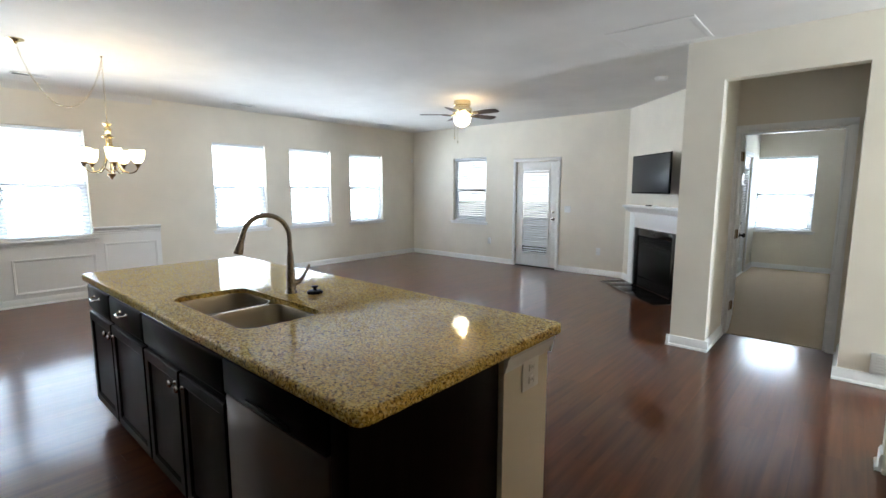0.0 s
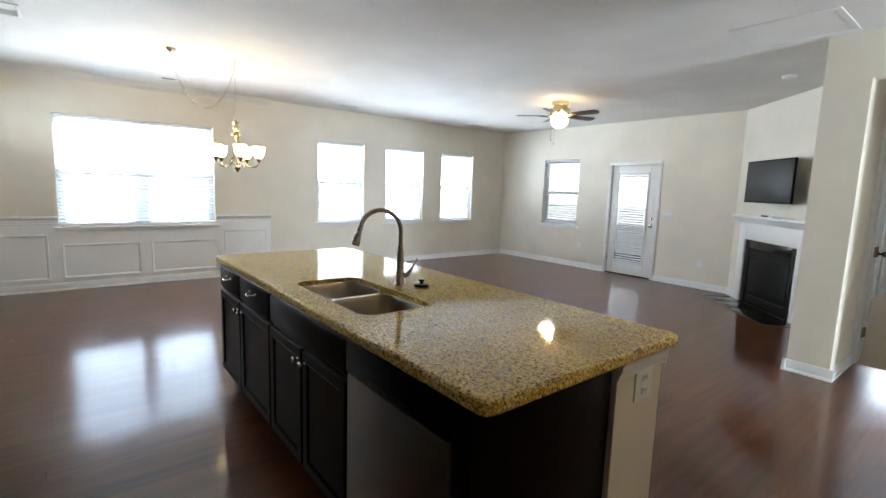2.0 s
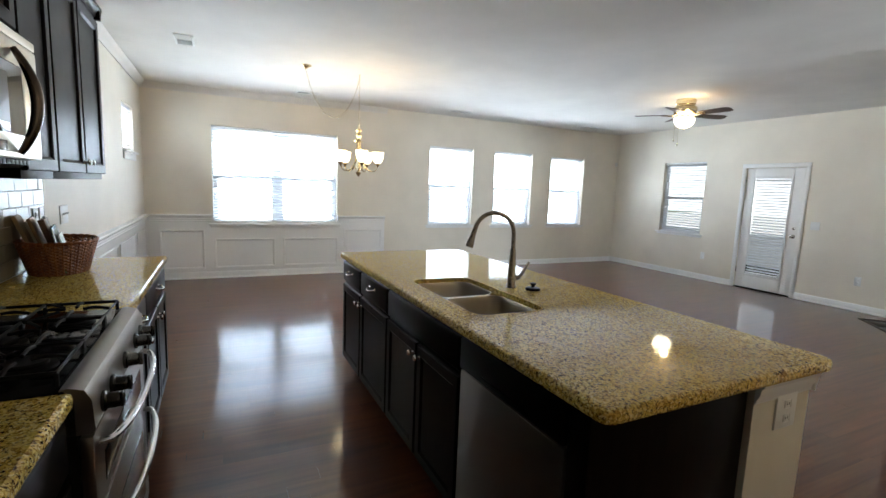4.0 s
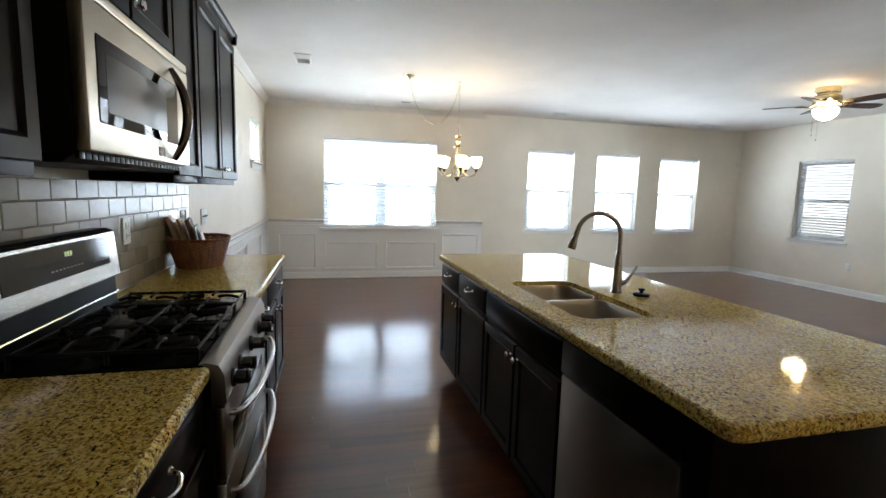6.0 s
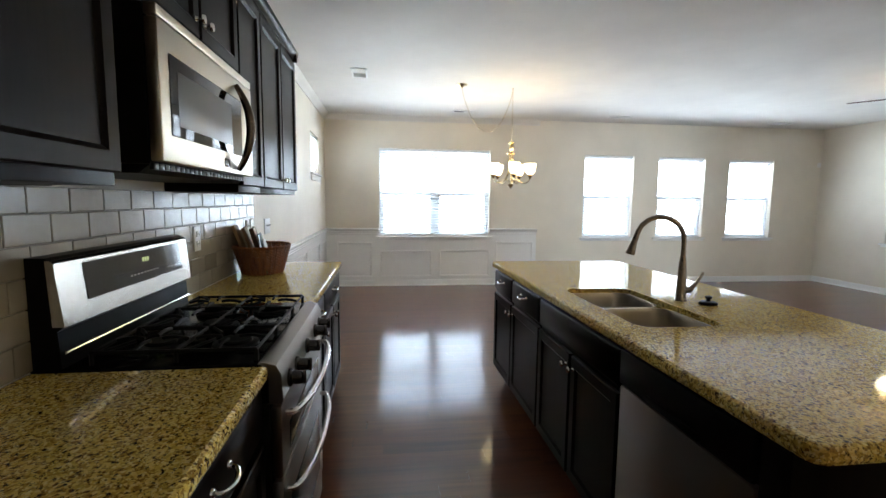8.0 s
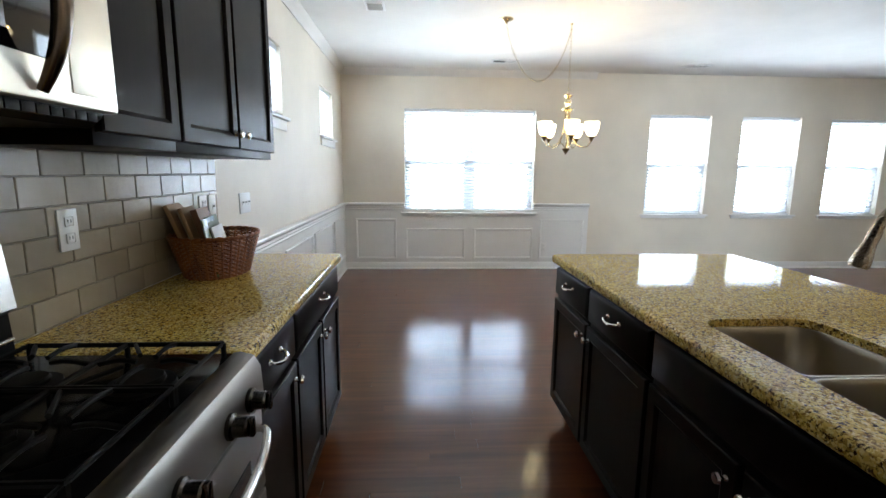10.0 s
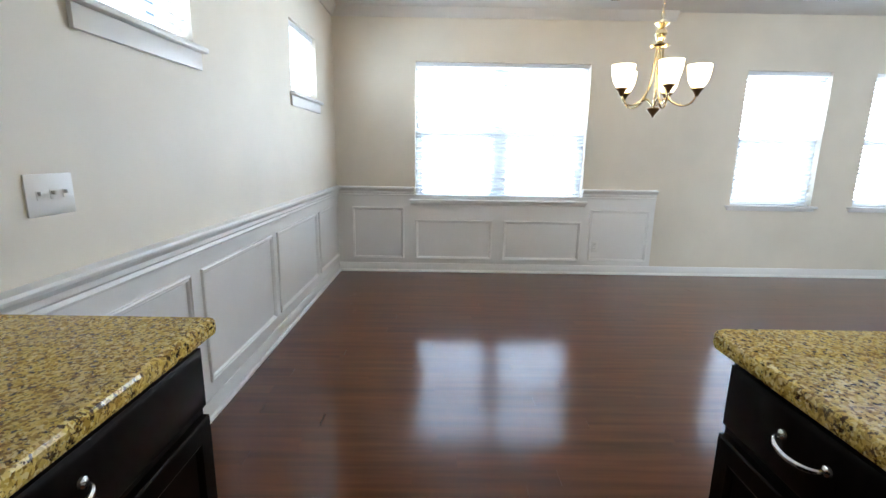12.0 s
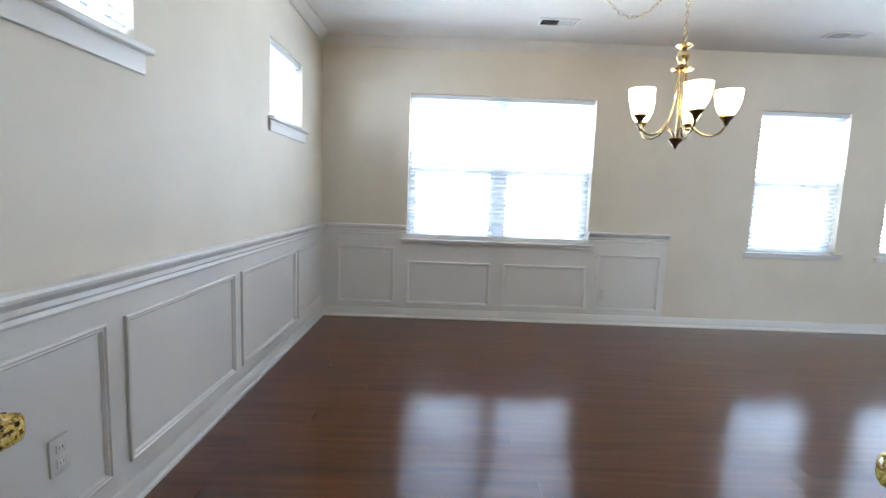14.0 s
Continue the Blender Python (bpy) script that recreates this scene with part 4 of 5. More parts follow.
for name, z0, z1, w0, w1, hz in (("upper_oven_door", 0.575, 0.790, 0.615, 0.70, 0.752), ("lower_oven_door", 0.13, 0.565, 0.20, 0.46, 0.515)):
    bm = B()
    fbox(bm, F_R, R0 + 0.003, R1 - 0.003, -0.029, 0.0, z0, z1, 0.005)
    od = part(name, bm, M_DIMSTEEL, t)
    bm = B()
    fbox(bm, F_R, R0 + 0.10, R1 - 0.10, 0.0002, 0.003, w0, w1, 0.001)
    part("oven_window", bm, M_BLACKGLASS, od)
    bm = B()
    um = (R0 + R1) / 2
    tube(bm, curve([at(F_R, R0 + 0.05, 0.0, hz), at(F_R, R0 + 0.07, 0.032, hz), at(F_R, um - 0.2, 0.058, hz), at(F_R, um, 0.066, hz), at(F_R, um + 0.2, 0.058, hz), at(F_R, R1 - 0.07, 0.032, hz), at(F_R, R1 - 0.05, 0.0, hz)], 6), 0.0095, 10)
    part("oven_handle", bm, M_CHROME, od, "bowed chrome bar handle")
bm = B()
fbox(bm, F_R, R0 + 0.003, R1 - 0.003, -0.03, -0.004, 0.03, 0.12, 0.004)
part("kick_panel", bm, M_DIMSTEEL, t)
# back guard, leaning back a little
bm = B()
prism(bm, F_R, [(-0.632, 0.90), (-0.555, 0.919), (-0.560, 1.02), (-0.548, 1.03), (-0.566, 1.205), (-0.58, 1.215), (-0.632, 1.215)], R0, R1)
bg = part("back_guard", bm, M_BLACK, t)
bm = B()
prism(bm, F_R, [(-0.57, 1.033), (-0.540, 1.033), (-0.557, 1.200), (-0.565, 1.208), (-0.577, 1.208)], R0 - 0.002, R1 + 0.002)
part("fascia", bm, M_STEEL, bg, "brushed stainless fascia")
bm = B()
prism(bm, F_R, [(-0.56, 1.085), (-0.543, 1.085), (-0.5545, 1.19), (-0.57, 1.19)], R0 + 0.07, R1 - 0.11)
disp = part("display", bm, M_BLACKGLASS, bg)
bm = B()
for k in range(9):
    fbox(bm, F_R, -2.02 + 0.022 * k, -2.012 + 0.022 * k, -0.548, -0.5435, 1.112, 1.116)
for k in range(4):
    fbox(bm, F_R, -2.20 + 0.03 * k, -2.188 + 0.03 * k, -0.548, -0.5445, 1.105, 1.108)
part("button_marks", bm, M_MARK, bg)
bm = B()
for k in range(3):
    fbox(bm, F_R, -1.965 + 0.016 * k, -1.956 + 0.016 * k, -0.555, -0.5493, 1.150, 1.165)
part("clock_digits", bm, M_DIGIT, bg)
bm = B()
tube(bm, [at(F_R, R0 + 0.01, -0.549, 0.962), at(F_R, R1 - 0.01, -0.549, 0.962)], 0.005, 8)
part("trim_bar", bm, M_CHROME, bg)
# burners and grates
for u, dd, r in ((-2.12, -0.175, 0.045), (-1.69, -0.175, 0.05), (-2.12, -0.395, 0.04), (-1.69, -0.395, 0.045), (-1.905, -0.30, 0.05)):
    bm = B()
    lathe(bm, [(0, 0), (r + 0.02, 0), (r + 0.018, 0.008), (r, 0.010), (r, 0.016), (r - 0.004, 0.020), (0, 0.021)], at(F_R, u, dd, 0.9185), n=20)
    part("burner", bm, M_IRON, cook)
for a, b in ((R0 + 0.03, -2.045), (-2.035, -1.775), (-1.765, R1 - 0.03)):
    bm = B()
    zt, um = 0.952, (a + b) / 2
    lp = [at(F_R, a, -0.07, zt), at(F_R, b, -0.07, zt), at(F_R, b, -0.50, zt), at(F_R, a, -0.50, zt)]
    tube(bm, lp, 0.006, 6, True)
    tube(bm, [at(F_R, a, -0.285, zt), at(F_R, b, -0.285, zt)], 0.006, 6)
    for dc in (-0.175, -0.395):
        for s in (-1, 1):
            tube(bm, curve([at(F_R, um + s * (b - a) / 2, dc, zt), at(F_R, um + s * 0.07, dc, zt + 0.008), at(F_R, um + s * 0.025, dc, zt + 0.004)], 3), 0.0055, 6)
            tube(bm, curve([at(F_R, um, dc + s * 0.10 if abs(dc + s * 0.10) > 0.07 else -0.07, zt), at(F_R, um, dc + s * 0.06, zt + 0.008), at(F_R, um, dc + s * 0.025, zt + 0.004)], 3), 0.0055, 6)
            tube(bm, [at(F_R, um + s * (b - a) / 2, dc - 0.09, zt), at(F_R, um + s * 0.03, dc - 0.035, zt + 0.006)], 0.005, 6)
    for u in (a, b):
        for dd in (-0.07, -0.285, -0.50):
            tube(bm, [at(F_R, u, dd, 0.9185), at(F_R, u, dd, zt)], 0.006, 6)
    part("grate", bm, M_IRON, t, "black cast-iron burner grate")

# ---- wall cabinets and microwave ----


def wall_unit(u0, u1, z0, z1, doors, label, knobs):
    t = thing("wall_cabinet", at(F_U, (u0 + u1) / 2, -0.15, z0), label, "cabinet", "wall cabinets")
    bm = B()
    fbox(bm, F_U, u0 + 0.0005, u1 - 0.0005, -0.299, 0, z0, z1, 0.002)
    part("body", bm, M_ESPRESSO, t)
    w = (u1 - u0) / doors
    for k in range(doors):
        a, b = u0 + k * w + 0.008, u0 + (k + 1) * w - 0.008
        dd = door_front(F_U, a, b, z0 + 0.03, z1 - 0.012, t)
        if knobs[k] != "-":
            knob(F_U, b - 0.028 if knobs[k] == "r" else a + 0.028, 0.021, z0 + 0.085, dd)
    return t


WC = "espresso-stained wall cabinet with "
wall_unit(-3.55, -2.66, 1.40, 2.29, 2, WC + "two framed doors beside the window", "rl")
wall_unit(-2.66, -2.302, 1.40, 2.29, 1, WC + "one narrow framed door", "-")
wall_unit(-2.302, -1.486, 1.865, 2.29, 2, WC + "two short doors above the microwave", "rl")
wall_unit(-1.385, -0.80, 1.40, 2.29, 1, WC + "one framed door", "-")
wall_unit(-0.80, -0.05, 1.40, 2.29, 1, WC + "one framed door", "-")
wall_unit(-0.05, 0.70, 1.40, 2.29, 1, WC + "one framed door", "-")
bm = B()
fbox(bm, F_U, -1.4855, -1.3855, -0.299, -0.2, 1.40, 2.29, 0.002)
tagged(solid("filler_panel", bm, M_ESPRESSO, "espresso-stained filler panel beside the microwave", "panel", ""), kind="")
bm = B()
CRN = [(-0.02, 2.2905), (0.006, 2.2905), (0.008, 2.303), (0.014, 2.306), (0.018, 2.322), (0.028, 2.338), (0.036, 2.343), (0.038, 2.362), (-0.02, 2.362)]
prism(bm, F_U, CRN, -3.586, 0.70)
prism(bm, frame_of((-3.55, 0, 0), (0, 1, 0), (-1, 0, 0)), CRN, Y_S + 0.001, -0.709)
tagged(solid("cabinet_crown", bm, M_ESPRESSO, "espresso-stained crown moulding along the wall cabinets", "crown moulding", ""), kind="")

F_M = frame_of((0, -0.685, 0), (1, 0, 0), (0, 1, 0))
t = thing("microwave", (-1.893, -0.86, 1.44), "over-the-range stainless steel microwave with a bowed dark handle", "microwave")
M0, M1, MZ0, MZ1 = -2.300, -1.488, 1.440, 1.858
bm = B()
fbox(bm, F_M, M0, M1, -0.358, -0.03, MZ0 + 0.02, MZ1, 0.004)
part("body", bm, M_BLACK, t)
bm = B()
fbox(bm, F_M, M0, M1, -0.0295, 0.003, MZ1 - 0.030, MZ1 - 0.001, 0.004)
part("vent_strip", bm, M_MWSTEEL, t, "satin steel vent strip")
bm = B()
fbox(bm, F_M, M0, M1, -0.0295, 0.004, MZ0 + 0.026, MZ1 - 0.033, 0.006)
md = part("door", bm, M_MWSTEEL, t)
bm = B()
fbox(bm, F_M, -2.150, -1.540, 0.0042, 0.0062, MZ0 + 0.098, MZ1 - 0.108, 0.002)
part("door_window", bm, M_BLACKGLASS, md)
bm = B()
fbox(bm, F_M, -2.03, -1.585, 0.0063, 0.0072, MZ0 + 0.128, MZ1 - 0.143, 0.0004)
part("viewing_screen", bm, mat("grey_tinted_glass", (0.10, 0.10, 0.09), 0.3)[0], md)
bm = B()
fbox(bm, F_M, -2.00, -1.945, 0.0042, 0.006, MZ0 + 0.045, MZ0 + 0.075, 0.001)
part("badge", bm, M_DKSTEEL, md)
bm = B()
fbox(bm, F_M, -2.292, -2.165, 0.0042, 0.0055, MZ0 + 0.05, MZ1 - 0.05, 0.001)
part("control_panel", bm, M_MWSTEEL, md)
bm = B()
pts, rad = [], []
for k in range(17):
    a = k / 8 - 1
    c = 1 - a * a
    pts.append(at(F_M, -2.085, 0.009 + 0.050 * c, MZ0 + 0.199 + 0.158 * a))
    rad.append(0.009 + 0.0075 * c)
tube(bm, pts, rad, 12)
part("handle", bm, M_BRONZE, md, "bowed dark bronze handle bar")
bm = B()
for k in range(24):
    u = M0 + 0.03 + k * 0.0325
    fbox(bm, F_M, u, u + 0.029, -0.034, -0.024, MZ0 + 0.006, MZ0 + 0.024, 0.001)
part("vent_grille", bm, M_BLACK, t)
bm = B()
prism(bm, F_M, [(-0.35, MZ0 - 0.004), (-0.06, MZ0 - 0.004), (-0.031, MZ0 + 0.0195), (-0.35, MZ0 + 0.0195)], M0 + 0.002, M1 - 0.002)
part("bottom_plate", bm, M_BLACK, t)

# ---- fireplace corner ----
t = thing("fireplace", at(F_D, 1.0, 0.05, 0), "corner gas fireplace with white mantel and black surround", "fireplace")
bm = B()
fbox(bm, F_D, 0.27, 0.42, 0.0005, 0.055, 0.0, 1.09, 0.003)
fbox(bm, F_D, 1.55, 1.77, 0.0005, 0.055, 0.0, 1.09, 0.003)
fbox(bm, F_D, 0.42, 1.55, 0.0005, 0.055, 0.87, 1.09, 0.003)
part("surround", bm, M_TRIM, t, "white painted surround")
bm = B()
prism(bm, F_D, [(0.0005, 1.0905), (0.06, 1.0905), (0.075, 1.11), (0.10, 1.13), (0.125, 1.15), (0.15, 1.166), (0.16, 1.172), (0.16, 1.2), (0.0005, 1.2)], 0.22, 1.82)
part("mantel_shelf", bm, M_TRIM, t, "white painted mantel shelf")
bm = B()
for a, b, lo, hi in ((0.421, 0.53, 0.0, 0.869), (1.44, 1.549, 0.0, 0.869), (0.53, 1.44, 0.76, 0.869)):
    fbox(bm, F_D, a, b, 0.0005, 0.035, lo, hi, 0.002)
part("tile_surround", bm, M_SLATE, t, "glossy black tile surround")
bm = B()
fbox(bm, F_D, 0.53, 1.44, 0.0005, 0.02, 0.0, 0.76)
ins = part("firebox", bm, M_BLACK, t)
bm = B()
fbox(bm, F_D, 0.56, 1.41, 0.0205, 0.03, 0.16, 0.62, 0.003)
part("glass_front", bm, M_FIREGLASS, ins)
for lo, hi in ((0.03, 0.14), (0.64, 0.74)):
    for k in range(4):
        bm = B()
        z = lo + (hi - lo) * k / 4
        fbox(bm, F_D, 0.55, 1.42, 0.0205, 0.034, z, z + 0.016, 0.003)
        part("louvre", bm, M_BLACK, ins)
t = thing("hearth", at(F_D, 1.0, 0.25, 0), "black tile hearth flush in the floor with wood edging", "hearth", kind="structure")
for k in range(4):
    bm = B()
    fbox(bm, F_D, 0.215 + 0.385 * k, 0.597 + 0.385 * k, 0.0505, 0.42, 0.0002, 0.0045, 0.001)
    part("tile", bm, M_SLATE, t)
bm = B()
fbox(bm, F_D, 0.18, 1.79, 0.424, 0.45, 0.0002, 0.009, 0.002)
fbox(bm, F_D, 0.18, 0.212, 0.06, 0.4235, 0.0002, 0.009, 0.002)
fbox(bm, F_D, 1.758, 1.79, 0.06, 0.4235, 0.0002, 0.009, 0.002)
part("edging", bm, M_FANWOOD, t)

t = thing("television", at(F_D, 1.06, 0.1, 1.36), "flat black television on a tilting wall mount", "television")
turn = Matrix.Rotation(radians(2), 3, "Z")   # swivelled on its arm
TV = (at(F_D, 1.06, 0.19, 0), turn @ F_D[1], (turn @ F_D[2] + V((0, 0, -0.10))).normalized())
bm = B()
fbox(bm, TV, -0.47, 0.47, -0.025, 0.0, 1.375, 1.905, 0.006)
fbox(bm, TV, -0.33, 0.33, -0.055, -0.025, 1.42, 1.75, 0.012)
tv = part("case", bm, M_BLACK, t)
bm = B()
fbox(bm, TV, -0.456, 0.456, 0.0002, 0.002, 1.395, 1.890, 0.001)
part("screen", bm, mat("tv_screen", (0.012, 0.014, 0.016), 0.38)[0], t)
bm = B()
fbox(bm, F_D, 0.94, 1.18, 0.0005, 0.02, 1.50, 1.78, 0.003)
fbox(bm, F_D, 1.02, 1.10, 0.02, 0.14, 1.56, 1.72, 0.003)
part("wall_mount", bm, M_BLACK, t)
t = thing("remote_control", at(F_D, 0.93, 0.10, 1.2), "small black remote control on the mantel shelf", "remote control")
bm = B()
fbox(bm, F_D, 0.86, 1.0, 0.08, 0.12, 1.2005, 1.218, 0.006)
part("body", bm, M_BLACK, t)
t = thing("cable_box", at(F_D, 1.07, 0.10, 1.2), "small white plastic box on the mantel shelf", "box")
bm = B()
fbox(bm, F_D, 1.03, 1.12, 0.07, 0.125, 1.2005, 1.216, 0.004)
part("body", bm, M_PLATE, t)

# ---- ceiling fan ----
fx, fy = -4.40, 5.32
t = thing("ceiling_fan", (fx, fy, C), "flush-mount brass ceiling fan with dark blades, light on", "ceiling fan")
bm = B()
lathe(bm, [(0, 0), (0.115, 0), (0.12, -0.02), (0.118, -0.06), (0.105, -0.075), (0.105, -0.085), (0.135, -0.10), (0.14, -0.13), (0.13, -0.17), (0.09, -0.19), (0.07, -0.205), (0.075, -0.225), (0, -0.225)], (fx, fy, C - 0.0005), n=32)
part("motor_housing", bm, M_BRASS, t, "polished brass motor housing")
bm = B()
lathe(bm, [(0.118, -0.235), (0.122, -0.25), (0.118, -0.28), (0.10, -0.315), (0.065, -0.345), (0.02, -0.362), (0, -0.365)], (fx, fy, C), n=32)
lathe(bm, [(0, -0.2255), (0.116, -0.233)], (fx, fy, C), n=32)
part("light_bowl", bm, M_BOWL, t, "lit frosted glass bowl")
bm = B()
lathe(bm, [(0.008, -0.362), (0.012, -0.372), (0.006, -0.385), (0, -0.388)], (fx, fy, C), n=12)
part("finial", bm, M_BRASS, t)
for k in range(5):
    a = radians(3 + 72 * k)
    Fb = frame_of((fx, fy, C - 0.19), (math.cos(a), math.sin(a), 0), (-math.sin(a) * 0.98, math.cos(a) * 0.98, -0.2))
    bm = B()
    pts = [(0.20, -0.045), (0.24, -0.058), (0.40, -0.066), (0.54, -0.068), (0.585, -0.052), (0.60, 0.0), (0.585, 0.052), (0.54, 0.068), (0.40, 0.066), (0.24, 0.058), (0.20, 0.045)]
    lo = [bm.verts.new(at(Fb, u, d, -0.003)) for u, d in pts]
    hi = [bm.verts.new(at(Fb, u, d, 0.003)) for u, d in pts]
    bm.faces.new(lo[::-1]), bm.faces.new(hi)
    for j in range(len(pts)):
        bm.faces.new((lo[j], lo[(j + 1) % len(pts)], hi[(j + 1) % len(pts)], hi[j]))
    blade = part("blade", bm, M_FANWOOD, t, "dark walnut blade")
    bm = B()
    tube(bm, curve([at(Fb, 0.09, 0, 0.02), at(Fb, 0.15, 0, -0.012), at(Fb, 0.21, 0, -0.008), at(Fb, 0.28, 0, -0.007)], 3), [0.012, 0.012, 0.012, 0.012, 0.012, 0.011, 0.011, 0.01, 0.009, 0.008], 8)
    part("blade_iron", bm, M_BRASS, blade)
for dx, ln in ((0.03, 0.20), (-0.03, 0.14)):
    bm = B()
    tube(bm, [(fx + dx, fy - 0.11, C - 0.22), (fx + dx, fy - 0.13, C - 0.30), (fx + dx, fy - 0.13, C - 0.37 - ln)], 0.0018, 5)
    lathe(bm, [(0, 0), (0.007, -0.006), (0.006, -0.025), (0, -0.03)], (fx + dx, fy - 0.13, C - 0.37 - ln), n=8)
    part("pull_chain", bm, M_BRASS, t)
bulb("fan_bulb", (fx + 0.13, fy - 0.10, C - 0.185), 4.6, (1, 0.74, 0.42), 0.05)
bulb("fan_bulb", (fx - 0.13, fy + 0.10, C - 0.185), 4.6, (1, 0.74, 0.42), 0.05)

# ---- chandelier ----
cx, cy = -5.59, 1.355
t = thing("chandelier", (cx, cy, 1.515), "five-light brass chandelier with frosted glass shades, lit, on a swagged chain", "chandelier")
bm = B()
lathe(bm, [(0, 0), (0.006, 0.008), (0.012, 0.02), (0.032, 0.045), (0.038, 0.055), (0.03, 0.062), (0, 0.064)], (cx, cy, 1.515), n=20)
part("finial", bm, M_DKBRASS, t, "dark brass bottom finial")
bm = B()
lathe(bm, [(0.0, 0.06), (0.007, 0.062), (0.007, 0.40), (0.045, 0.405), (0.055, 0.415), (0.03, 0.425), (0.018, 0.44), (0.028, 0.46), (0.034, 0.48), (0.028, 0.50), (0.014, 0.515), (0.03, 0.525), (0.042, 0.535), (0.03, 0.545), (0.008, 0.56), (0, 0.565)], (cx, cy, 1.515), n=24)
part("stem", bm, M_BRASS, t)
bm = B()
tube(bm, [V((cx, cy, 2.098)) + V((0.018 * math.cos(a), 0, 0.022 * math.sin(a))) for a in [2 * math.pi * k / 14 for k in range(14)]], 0.003, 6, True)
part("loop", bm, M_BRASS, t)
for k in range(5):
    a = radians(66 + 72 * k)
    c, s = math.cos(a), math.sin(a)
    P3 = lambda r, z: V((cx + r * c, cy + r * s, z))
    bm = B()
    tube(bm, curve([P3(0.02, 1.925), P3(0.026, 1.82), P3(0.045, 1.70), P3(0.09, 1.615), P3(0.15, 1.585), P3(0.20, 1.60), P3(0.224, 1.64)], 6), 0.0058, 8)
    tube(bm, curve([P3(0.012, 1.585), P3(0.05, 1.625), P3(0.085, 1.62)], 5), 0.004, 6)
    arm = part("arm", bm, M_BRASS, t)
    bm = B()
    lathe(bm, [(0, 0), (0.010, 0), (0.012, 0.01), (0.022, 0.03), (0.034, 0.04), (0.034, 0.047), (0, 0.047)], P3(0.225, 1.635), n=16)
    part("socket_cup", bm, M_DKBRASS, arm)
    bm = B()
    lathe(bm, [(0.0, 0.048), (0.024, 0.05), (0.040, 0.063), (0.053, 0.088), (0.060, 0.118), (0.064, 0.15), (0.066, 0.175), (0.063, 0.175), (0.057, 0.118), (0.050, 0.088), (0.037, 0.067), (0.02, 0.056), (0, 0.055)], P3(0.225, 1.635), n=28)
    part("glass_shade", bm, M_SHADE, arm, "lit frosted white glass shade")
    bulb("chandelier_bulb", P3(0.225, 1.815), 3.2, (1, 0.66, 0.26), 0.025)


def chain(pts, parent):
    """Oval links laid end to end along a line."""
    pts = [V(p) for p in pts]
    bm = B()
    d, k, step = 0.0, 0, 0.026
    for a, b in zip(pts, pts[1:]):
        seg = (b - a).length
        dr = (b - a).normalized()
        while d <= seg:
            c = a + dr * d
            s = dr.cross(V((0.3, 0.9, 0.31))).normalized()
            if k % 2:
                s = dr.cross(s).normalized()
            tube(bm, [c + dr * (0.0175 * math.sin(q)) + s * (0.009 * math.cos(q)) for q in [2 * math.pi * j / 8 for j in range(8)]], 0.0018, 4, True)
            d += step
            k += 1
        d -= seg
    part("chain", bm, M_BRASS, parent)


hook, can = V((cx, cy, C)), V((-5.50, 0.74, C))
sag = []
for k in range(25):
    q = k / 24
    p = can.lerp(hook, q)
    p.z = C - 0.03 - 0.48 * (1 - (2 * q - 1) ** 2) ** 0.8
    sag.append(p)
chain(sag, t)
chain([hook - V((0, 0, 0.03)), V((cx, cy, 2.11))], t)
bm = B()
lathe(bm, [(0, 0), (0.062, 0), (0.06, -0.008), (0.03, -0.02), (0.012, -0.03), (0.008, -0.045), (0, -0.046)], can - V((0, 0, 0.0005)), n=24)
part("canopy", bm, M_BRASS, t)
bm = B()
lathe(bm, [(0, 0), (0.012, 0), (0.008, -0.008), (0, -0.01)], hook - V((0, 0, 0.0005)), n=12)
tube(bm, [hook + V((0.011 * math.cos(q), 0, -0.022 + 0.011 * math.sin(q))) for q in [radians(90 + 30 * j) for j in range(9)]], 0.002, 6)
part("swag_hook", bm, M_BRASS, t)

# ---- ceiling fittings ----


def vent(x, y, w, h, along_x):
    """A ceiling register with a frame and slanted louvres."""
    t = thing("ceiling_vent", (x, y, C), "white metal ceiling air register", "vent", "ceiling vents")
    bm = B()
    for a, b, c, d in ((-w, w, -h, -h + 0.02), (-w, w, h - 0.02, h), (-w, -w + 0.02, -h + 0.02, h - 0.02), (w - 0.02, w, -h + 0.02, h - 0.02)):
        box(bm, x + a, x + b, y + c, y + d, C - 0.010, C - 0.0005, 0.002)
    part("frame", bm, M_PLATE, t)
    # black sheet in place of the shaded duct above the louvres
    bm = B()
    box(bm, x - w + 0.02, x + w - 0.02, y - h + 0.02, y + h - 0.02, C - 0.0035, C - 0.0005)
    part("duct_shade_sheet", bm, M_BLACK, t)
    # two banks of louvres: one standing open, the other lying nearly shut
    long_y = h > w
    n_bank = 7
    half = (h if long_y else w) - 0.024
    for k in range(2 * n_bank):
        c = -half + (k + 0.5) * half / n_bank
        tilt = (0.35, 0.9) if k < n_bank else (0.97, 0.12)
        bm = B()
        if long_y:
            F = frame_of((x, y + c, C - 0.0075), (1, 0, 0), (0, tilt[0], tilt[1]))
            fbox(bm, F, -w + 0.021, w - 0.021, -0.0034 if k < n_bank else -0.0085, 0.0034 if k < n_bank else 0.0085, -0.0005, 0.0005)
        else:
            F = frame_of((x + c, y, C - 0.0075), (0, 1, 0), (tilt[0], 0, tilt[1]))
            fbox(bm, F, -h + 0.021, h - 0.021, -0.0034 if k < n_bank else -0.0085, 0.0034 if k < n_bank else 0.0085, -0.0005, 0.0005)
        part("louvre", bm, M_PLATE, t)


